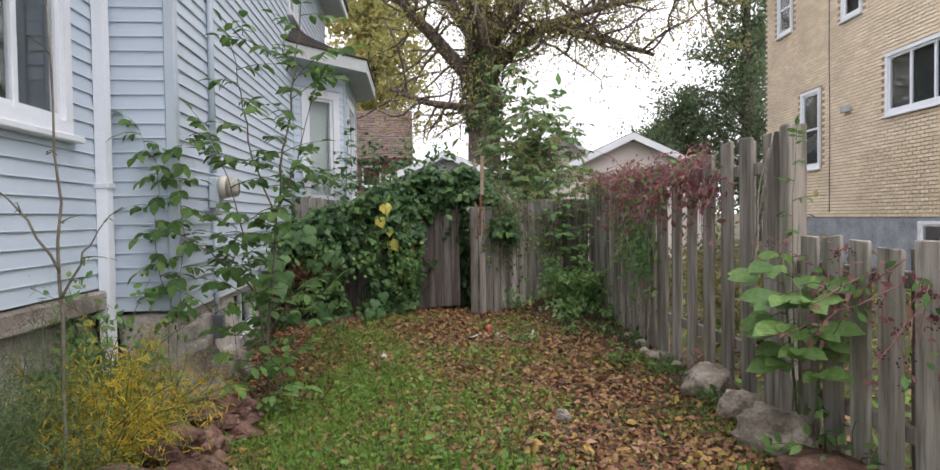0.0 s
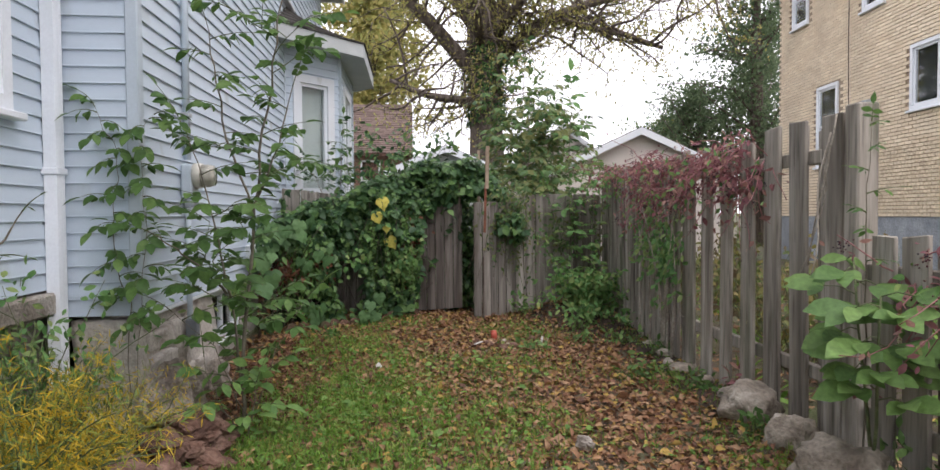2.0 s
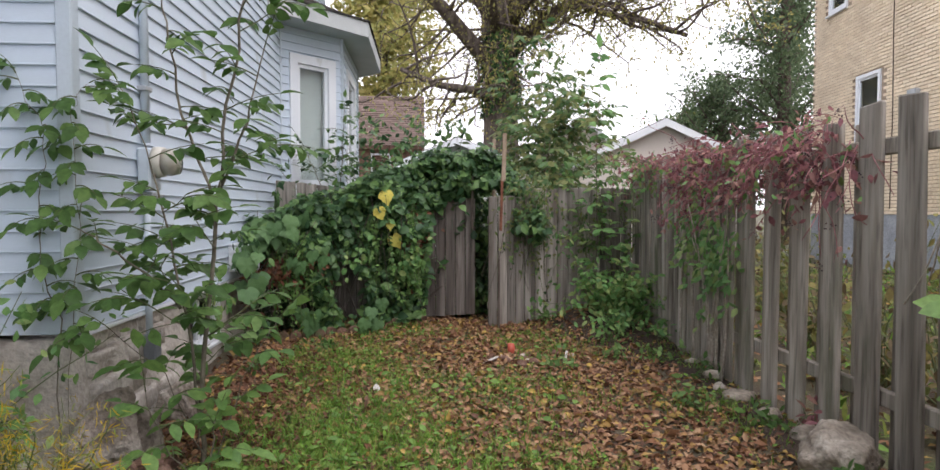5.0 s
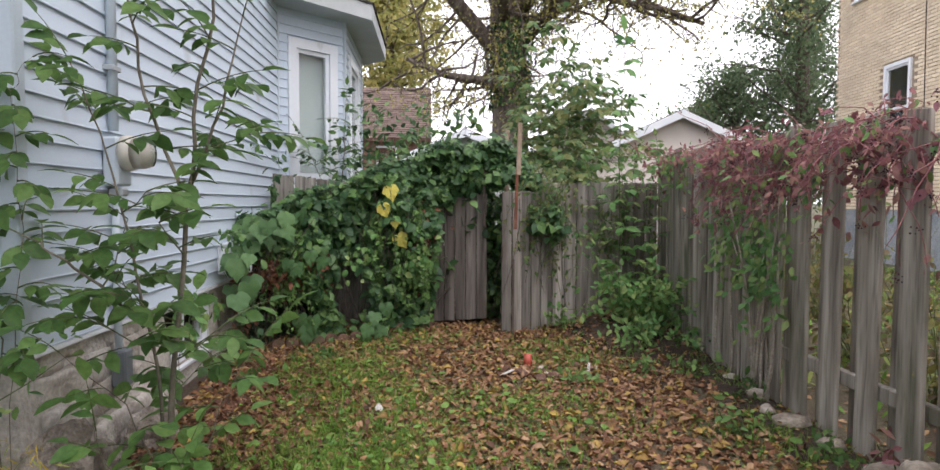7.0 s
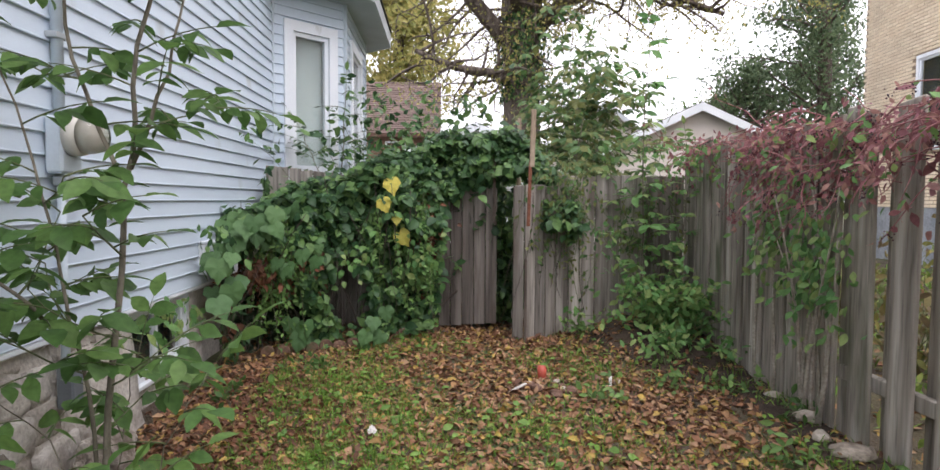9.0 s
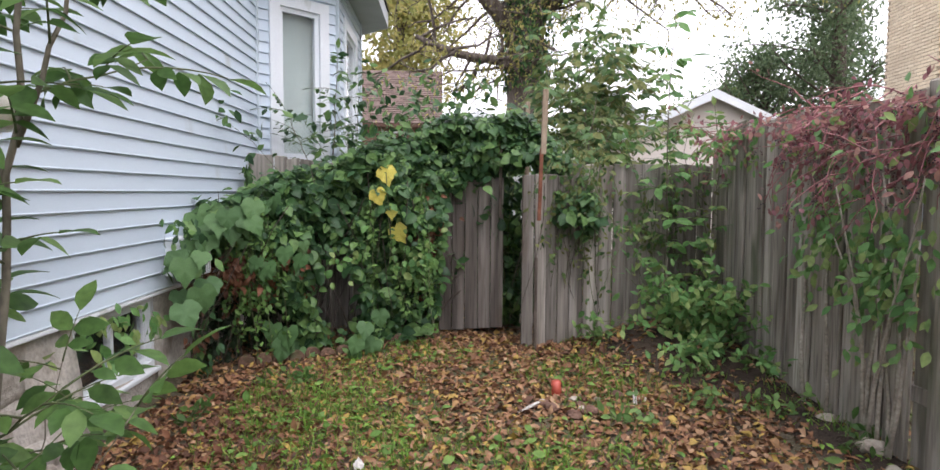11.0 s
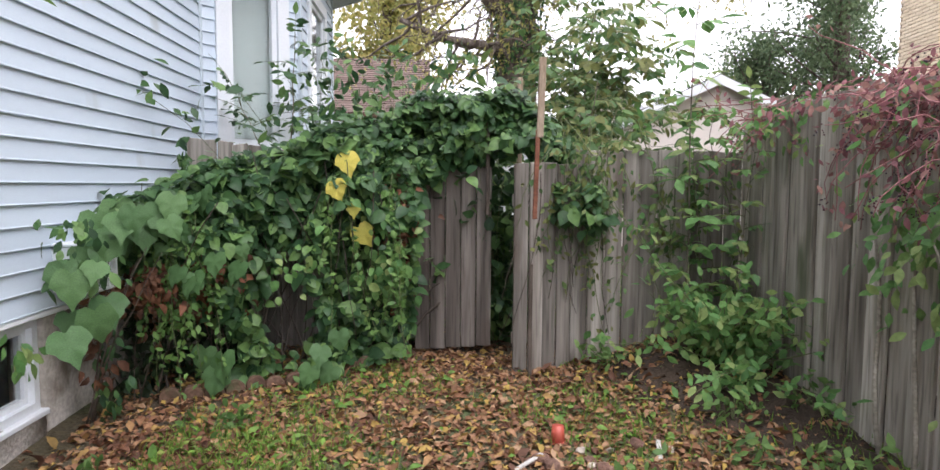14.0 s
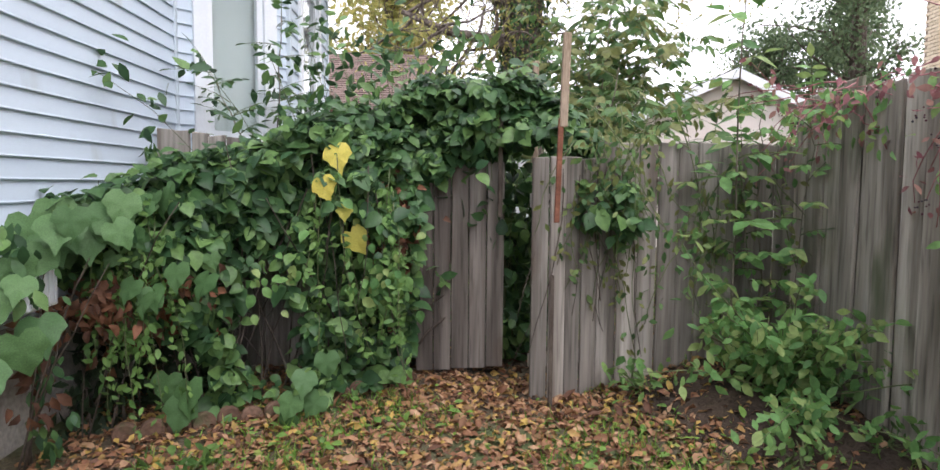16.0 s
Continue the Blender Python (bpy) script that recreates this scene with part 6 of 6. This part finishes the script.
stone("boulder", "large pale rounded boulder by the fence", (2.23, 3.84, 0.09), (0.25, 0.22, 0.21), M_ROCK, 3, rough=0.34)
stone("boulder", "lumpy grey-brown boulder at the fence foot", (2.32, 4.95, 0.12), (0.22, 0.24, 0.22), M_ROCK, 5, rough=0.34)
stone("boulder", "lumpy grey-brown boulder at the fence foot", (2.32, 4.48, 0.07), (0.16, 0.17, 0.19), M_ROCK, 8, rough=0.34)
stone("rock_slab", "flat dark brown slab with leaves on it", (2.28, 3.30, 0.04), (0.36, 0.3, 0.12), M_REDSTONE, 6)
for k, (x, y, s) in enumerate([(2.4, 5.35, 0.12), (2.38, 5.75, 0.10), (2.36, 6.15, 0.12), (2.33, 6.4, 0.08), (2.42, 6.7, 0.09), (2.4, 7.1, 0.07)]):
    stone("rock", "small grey-brown stone at the fence foot", (x, y, float(ground_z(np.array(x), np.array(y))) + s * 0.25), (s, s * 0.85, s * 0.6), M_ROCK, 20 + k)
r_st = random.Random(15)
k = 0
for y in np.arange(2.6, 5.15, 0.17):
    for lay in range(3):
        if lay == 2 and r_st.random() < 0.45:
            continue
        s = r_st.uniform(0.09, 0.16)
        x = -1.26 + r_st.uniform(-0.07, 0.07) - 0.05 * lay
        tagged(stone("rubble_stone", "rough red-brown stone in the dry bed border", (x, float(y) + r_st.uniform(-0.05, 0.05), 0.05 + 0.1 * lay), (s * 1.1, s, s * 0.62), M_REDSTONE, 40 + k, rough=0.4), group="stones of the bed border")
        k += 1
for k2, (x, y, z, s) in enumerate([(-1.60, 5.16, 0.26, 0.18), (-1.60, 5.5, 0.12, 0.18), (-1.62, 6.15, 0.08, 0.16)]):
    stone("foundation_stone", "pale crumbling stone beside the foundation", (x - 0.05, y, z), (s, s * 1.1, s * 1.45), M_STUCCO, 90 + k2, "rock", rough=0.4)


def edging():
    """Scalloped edging blocks in a curve along the vine bed."""
    xs = np.array([-1.46, -1.40, -1.22, -0.85, -0.445, -0.1, 0.10])
    ys = np.array([8.42, 8.44, 8.52, 8.69, 8.87, 9.10, 9.30])
    d = np.concatenate([[0], np.cumsum(np.hypot(np.diff(xs), np.diff(ys)))])
    e = tagged(empty("garden_edging", (-0.8, 8.7, 0.1)), "scalloped terracotta edging blocks along the vine bed", "edging")
    bm = bmesh.new()
    out = [(-0.062, -0.1), (0.062, -0.1), (0.062, 0.045)] + [(0.062 * math.cos(a), 0.045 + 0.055 * math.sin(a)) for a in np.linspace(0.2, math.pi - 0.2, 8)] + [(-0.062, 0.045)]
    a = [bm.verts.new((x, -0.025, z)) for x, z in out]
    b = [bm.verts.new((x, 0.025, z)) for x, z in out]
    bm.faces.new(a)
    bm.faces.new(b[::-1])
    for i in range(len(a)):
        j = (i + 1) % len(a)
        bm.faces.new((a[i], b[i], b[j], a[j]))
    bmesh.ops.recalc_face_normals(bm, faces=bm.faces)
    bmesh.ops.bevel(bm, geom=[ed for ed in bm.edges], offset=0.006, segments=1, affect="EDGES")
    me = bpy.data.meshes.new("edging_block")
    bm.to_mesh(me)
    bm.free()
    me.materials.append(M_EDGING)
    r = random.Random(2)
    s = 0.03
    while s < d[-1]:
        x, y = np.interp(s, d, xs), np.interp(s, d, ys)
        x2, y2 = np.interp(s + 0.05, d, xs), np.interp(s + 0.05, d, ys)
        part("edging_block", me, e).matrix_basis = pose(x + 0.8, y - 8.7, float(ground_z(x, y)) - 0.115 + r.uniform(-0.012, 0.012), r.uniform(-6, 6), r.uniform(-4, 4), math.degrees(math.atan2(y2 - y, x2 - x)) + r.uniform(-5, 5))
        s += 0.128


edging()


M_DARKMETAL = surface("dark_grey_metal", [(0.3, (0.11, 0.125, 0.14)), (0.7, (0.18, 0.20, 0.22))], 4, 60, 0.55, 0.1, 0.002, None, 0, grainy=0.2)


def meter():
    t = tagged(empty("electric_meter", (WALL_X, 6.06, 1.77)), "grey electric meter box with a round glass dial", "electric meter")
    box("box", (0.015, -0.09, -0.16), (0.10, 0.09, 0.12), M_CORNER, t, "blue-painted metal box", 0.012)
    box("hub", (0.02, -0.045, -0.22), (0.10, 0.045, -0.17), M_GREYMETAL, t, "", 0.01)
    def disc(name, x0, x1, r0, r1, mat, label=""):
        tube_part(name, [([(x0, 0.0, 0.03), (x0 * 0.5 + x1 * 0.5, 0.0, 0.03), (x1, 0.0, 0.03)], [r0, r0, r1])], mat, t, label, 28)
    disc("ring", 0.10, 0.16, 0.103, 0.099, M_BEIGE, "beige ring")
    disc("dial", 0.16, 0.225, 0.074, 0.070, M_BEIGE, "pale dial face")
    disc("glass_cover", 0.161, 0.25, 0.092, 0.080, M_METERGLASS, "round glass cover")
    tube_part("conduit", [([(0.04, 0.0, 0.16), (0.04, 0.0, 1.5), (0.04, 0.0, 3.0), (0.04, 0.0, 4.0)], [0.028] * 4), ([(0.04, 0.0, -0.2), (0.04, 0.0, -0.9), (0.04, 0.0, -1.15)], [0.022] * 3)], M_CORNER, t, "painted conduit pipe", 10)
    box("junction_box", (0.015, -0.05, -1.34), (0.10, 0.05, -1.12), M_DARKMETAL, t, "grey junction box", 0.01)
    box("conduit_strap", (0.0, -0.05, 0.5), (0.07, 0.05, 0.53), M_GREYMETAL, t, "", 0.004)


meter()


def downspout():
    t = tagged(empty("downspout", (NEAR_X + 0.06, 5.12, 0)), "white painted downspout in the house's inner corner", "downspout")
    rib = [(-0.045, -0.05), (0.035, -0.05), (0.041, -0.035), (0.035, -0.02), (0.041, 0.0), (0.035, 0.02), (0.041, 0.035), (0.035, 0.05), (-0.045, 0.05)]
    prism("pipe", rib, 0.35, TOP, "z", M_TRIM, t)
    for z in (1.75, 3.6):
        box("bracket", (-0.06, -0.062, z), (0.05, 0.062, z + 0.045), M_TRIM, t, "", 0.006)
    # grey-white ribbed housing on the foundation under the siding
    h = tagged(empty("vent_hood", (WALL_X + 0.12, 8.07, 0.86)), "ribbed grey-white vent hood on the foundation", "vent")
    box("housing", (-0.13, -0.12, 0.02), (0.115, 0.12, 0.27), M_TRIM, h, "", 0.008)
    box("rim", (-0.13, -0.13, 0.272), (0.13, 0.13, 0.29), M_TRIM, h, "", 0.005)
    for i in range(5):
        box("rib", (0.116, -0.1 + i * 0.045, 0.04), (0.124, -0.085 + i * 0.045, 0.25), M_TRIM, h, "", 0.002)
    for i in range(4):
        box("rib", (-0.09 + i * 0.05, -0.128, 0.04), (-0.075 + i * 0.05, -0.121, 0.25), M_TRIM, h, "", 0.002)


downspout()


def pole():
    t = tagged(empty("pole", (0.865, 8.74, 0)), "pale wooden pole on a rusty bar, rising beside the gate", "pole")
    box("bar", (-0.018, -0.012, 1.25), (0.012, 0.012, 1.85), M_RUST, t, "rusty red-brown bar", 0.003, pose(0, 0, 0, 0, 1.5, 0))
    box("stake", (-0.012, -0.016, 1.80), (0.034, 0.016, 2.33), M_POLE, t, "pale wooden stake", 0.004, pose(0, 0, 0, 0, 1.5, 0))
    box("strip", (-0.06, -0.014, 0.1), (-0.035, 0.01, 0.92), M_DARKWOOD, t, "dark metal strip", 0.003, pose(0.06, 0.02, 0.02))
    s = tagged(empty("stake", (0.62, 9.30, 0)), "dark iron bar hanging from the gate's arch", "stake")
    box("bar", (-0.015, -0.012, 1.25), (0.015, 0.012, 2.0), M_DARKWOOD, s, "", 0.003)
    q = tagged(empty("stake", (0.95, 10.0, 0)), "wooden stake top showing above the vine", "stake")
    box("post", (-0.022, -0.022, 0.1), (0.022, 0.022, 2.4), M_POLE, q, "", 0.005)


pole()


def small_things():
    c = tagged(empty("cup", (0.88, 7.73, float(ground_z(0.88, 7.73)))), "faded red plastic cup upside down on fallen leaves", "cup")
    tube_part("body", [([(0, 0, 0), (0, 0, 0.05), (0, 0, 0.095)], [0.040, 0.036, 0.031])], M_CUP, c, "", 20)
    tube_part("rim", [([(0, 0, 0.0), (0, 0, 0.012)], [0.044, 0.044])], M_CUP, c, "", 20)
    r = random.Random(77)
    for i in range(13):
        x, y = 0.95 + r.gauss(0, 0.2), 7.55 + r.gauss(0, 0.14)
        s = r.uniform(0.03, 0.06)
        stone("stone", "small broken stone among the fallen leaves", (x, y, float(ground_z(x, y)) + s * 0.4), (s, s * 0.85, s * 0.6), (M_REDSTONE if i % 4 else M_ROCK), 120 + i, "stone")
    x, y = 1.06, 4.55
    s = tagged(stone("concrete_lump", "", (x, y, float(ground_z(x, y)) + 0.03), (0.085, 0.065, 0.06), M_STUCCO, 140, rough=0.4), "pale broken lump of concrete on the grass", "stone")
    for i, (x, y, a, ln) in enumerate([(0.67, 7.45, 34, 0.22), (1.39, 7.60, 75, 0.17)]):
        o = tagged(box("stick", (-ln / 2, -0.012, 0), (ln / 2, 0.012, 0.012), M_WHITEBIT, None, "", 0.003), "pale bare stick lying on leaves", "stick")
        o.matrix_basis = pose(x, y, float(ground_z(x, y)) + 0.02, 0, -12, a)
    w = tagged(new("paper_scrap", mesh_of("paper_scrap", LOBED[0] * 0.06, LOBED[1], M_WHITEBIT, True)), "pale curled scrap lying on the lawn", "litter")
    w.matrix_basis = pose(-0.32, 6.6, float(ground_z(-0.32, 6.6)) + 0.035, 50, 10, 20)


small_things()


# ---- lawn and litter ----
G_LAWNWEED = leafy("lawn_weed_leaves", [(0.11, 0.22, 0.05), (0.16, 0.30, 0.07), (0.22, 0.36, 0.09), (0.13, 0.25, 0.06)], 0.5, 0.3)
def soil_mound():
    """Bare dark earth in the corner and along the fence foot."""
    xs, ys = np.linspace(1.15, 2.5, 40), np.linspace(5.0, 9.25, 90)
    X, Y = np.meshgrid(xs, ys, indexing="ij")
    lump = np.array([[noise.noise(Vector((x * 5, y * 5, 2.0))) + 0.6 * noise.noise(Vector((x * 13, y * 13, 5.0))) for y in ys] for x in xs])
    edge = np.interp(Y, [5.0, 7.4, 8.2, 9.25], [2.22, 2.2, 1.6, 1.35]) + 0.12 * lump
    Z = ground_z(X, Y) + 0.018 + 0.022 * lump - 0.25 * np.clip(edge - X, 0, 1)
    n = len(ys)
    V = np.stack([X, Y, Z], -1).reshape(-1, 3)
    F = [(i * n + j, (i + 1) * n + j, (i + 1) * n + j + 1, i * n + j + 1) for i in range(len(xs) - 1) for j in range(n - 1)]
    tagged(new("soil", mesh_of("soil", V, F, M_SOIL, True)), "bare dark soil heaped in the fence corner", "soil", kind="structure")


soil_mound()


def lawn():
    g = np.random.default_rng(91)

    def green(x, y):
        """How grassy the yard is at a place."""
        v = 1.25 * np.exp(-(((x + 0.45) / 0.85) ** 2)) * np.clip((7.4 - y) / 2.2, 0, 1)
        v = v + 0.55 * np.exp(-(((x + 1.0) / 0.7) ** 2 + ((y - 7.6) / 0.9) ** 2))
        clump = np.sin(x * 9 + 2 * np.sin(y * 5)) * np.sin(y * 8 + 2 * np.sin(x * 6))
        return np.clip((v + 0.28 * np.sin(x * 3.1 + y * 1.7) * np.sin(y * 2.3 - x) + 0.08) * (0.75 + 0.45 * clump), 0, 1)

    n = 150000
    x, y = g.uniform(-1.25, 2.5, n), g.uniform(-1.5, 9.3, n)
    k = (g.random(n) < green(x, y) * np.clip((y + 1.5) / 2, 0, 1)) & ~((x < 0.0) & (y > 9.0))
    x, y = x[k], y[k]
    n = len(x)
    z = ground_z(x, y)
    T = g.normal(0, 0.5, (n, 3)) + np.array([0, 0, 1.0])
    grass = scatter("grass", BLADE, np.stack([x, y, z - 0.004], -1), T, g.normal(0, 1, (n, 3)), g.uniform(0.035, 0.10, n), G_GRASS)
    tagged(grass, "short green lawn grass", "grass", kind="stuff")
    # clover and small weeds
    n = 26000
    x, y = g.uniform(-1.3, 2.45, n), g.uniform(0.8, 9.2, n)
    k = g.random(n) < green(x, y) * 0.9 + 0.05
    x, y = x[k], y[k]
    n = len(x)
    P = np.stack([x, y, ground_z(x, y) + g.uniform(0.012, 0.04, n)], -1)
    c = scatter("clover", SIMPLE, P, g.normal(0, 1, (n, 3)) * np.array([1, 1, 0.3]), g.normal(0, 0.35, (n, 3)) + np.array([0, 0, 1]), g.uniform(0.025, 0.055, n), G_GRASS)
    tagged(c, "low clover and weeds in the lawn", "weeds", kind="stuff")
    # broad-leaved weeds between the grass
    n = 5200
    x, y = g.uniform(-1.2, 2.3, n), g.uniform(0.0, 8.9, n)
    k = g.random(n) < green(x, y) * 0.8 + 0.03
    x, y = x[k], y[k]
    n = len(x)
    P = np.stack([x, y, ground_z(x, y) + g.uniform(0.015, 0.05, n)], -1)
    o = scatter("lawn_weeds", ROUND, P, g.normal(0, 1, (n, 3)) * np.array([1, 1, 0.3]), g.normal(0, 0.4, (n, 3)) + np.array([0, 0, 1]), g.uniform(0.04, 0.085, n), G_LAWNWEED)
    tagged(o, "broad-leaved green weeds in the lawn", "weeds", kind="stuff")
    # fallen leaves
    n = 76000
    x, y = g.uniform(-1.75, 2.52, n), g.uniform(-1.5, 9.6, n)
    d = 1.0 - 0.62 * green(x, y) ** 0.8
    bare = np.exp(-(((x - 2.05) / 0.35) ** 2 + ((y - 8.5) / 0.6) ** 2)) + 0.85 * np.exp(-(((x - 2.35) / 0.28) ** 2)) * (y > 5) * (y < 8.2)
    d = d * (1 - 0.8 * np.clip(bare, 0, 1)) * np.where((x < -1.25) & (y < 5), 0.25, 1) * np.where(y > 9.3, 0.5, 1)
    k = g.random(n) < d * np.clip((y + 1.5) / 2, 0, 1)
    x, y = x[k], y[k]
    n = len(x)
    P = np.stack([x, y, ground_z(x, y) + np.abs(g.normal(0.012, 0.008, n))], -1)
    N = g.normal(0, 0.42, (n, 3)) + np.array([0, 0, 1])
    T = g.normal(0, 1, (n, 3)) * np.array([1, 1, 0.25])
    S = g.gamma(9, 0.0056, n).clip(0.026, 0.095)
    half = n // 2
    for a, b, tm, nm in ((0, half, SIMPLE, "fallen_leaves"), (half, n, CURLED, "curled_leaves")):
        o = scatter(nm, tm, P[a:b], T[a:b], N[a:b], S[a:b], G_LITTER)
        tagged(o, "brown and yellow fallen leaves over the lawn", "leaf litter", kind="stuff")
    # red-brown litter drifted against the foundation
    n = 1500
    x, y = g.normal(-1.15, 0.28, n), g.uniform(5.2, 7.9, n)
    P = np.stack([x, y, ground_z(x, y) + np.abs(g.normal(0.02, 0.012, n))], -1)
    o = scatter("drifted_leaves", CURLED, P, g.normal(0, 1, (n, 3)) * np.array([1, 1, 0.25]), g.normal(0, 0.42, (n, 3)) + np.array([0, 0, 1]), g.uniform(0.035, 0.075, n), G_BROWN)
    tagged(o, "red-brown leaves drifted along the foundation", "leaf litter", kind="stuff")
    # beyond the fences
    n = 16000
    x = np.concatenate([g.uniform(2.7, 10, 12000), g.uniform(-1, 3, 4000)])
    y = np.concatenate([g.uniform(1, 15, 12000), g.uniform(9.7, 14, 4000)])
    P = np.stack([x, y, ground_z(x, y) + 0.015], -1)
    T, N = g.normal(0, 1, (n, 3)) * np.array([1, 1, 0.3]), g.normal(0, 0.4, (n, 3)) + np.array([0, 0, 1])
    S = g.uniform(0.05, 0.11, n)
    half = g.random(n) < 0.55
    o = scatter("fallen_leaves", SIMPLE, P[half], T[half], N[half], S[half], G_LITTER)
    tagged(o, "fallen leaves in the next yard", "leaf litter", kind="stuff")
    T[:, 2] = np.abs(T[:, 2]) + 0.5
    o = scatter("weed_cover", NARROW, P[~half], T[~half], N[~half], S[~half] * 1.6, G_GRASS)
    tagged(o, "rough grass and weeds in the next yard", "grass", kind="stuff")


lawn()
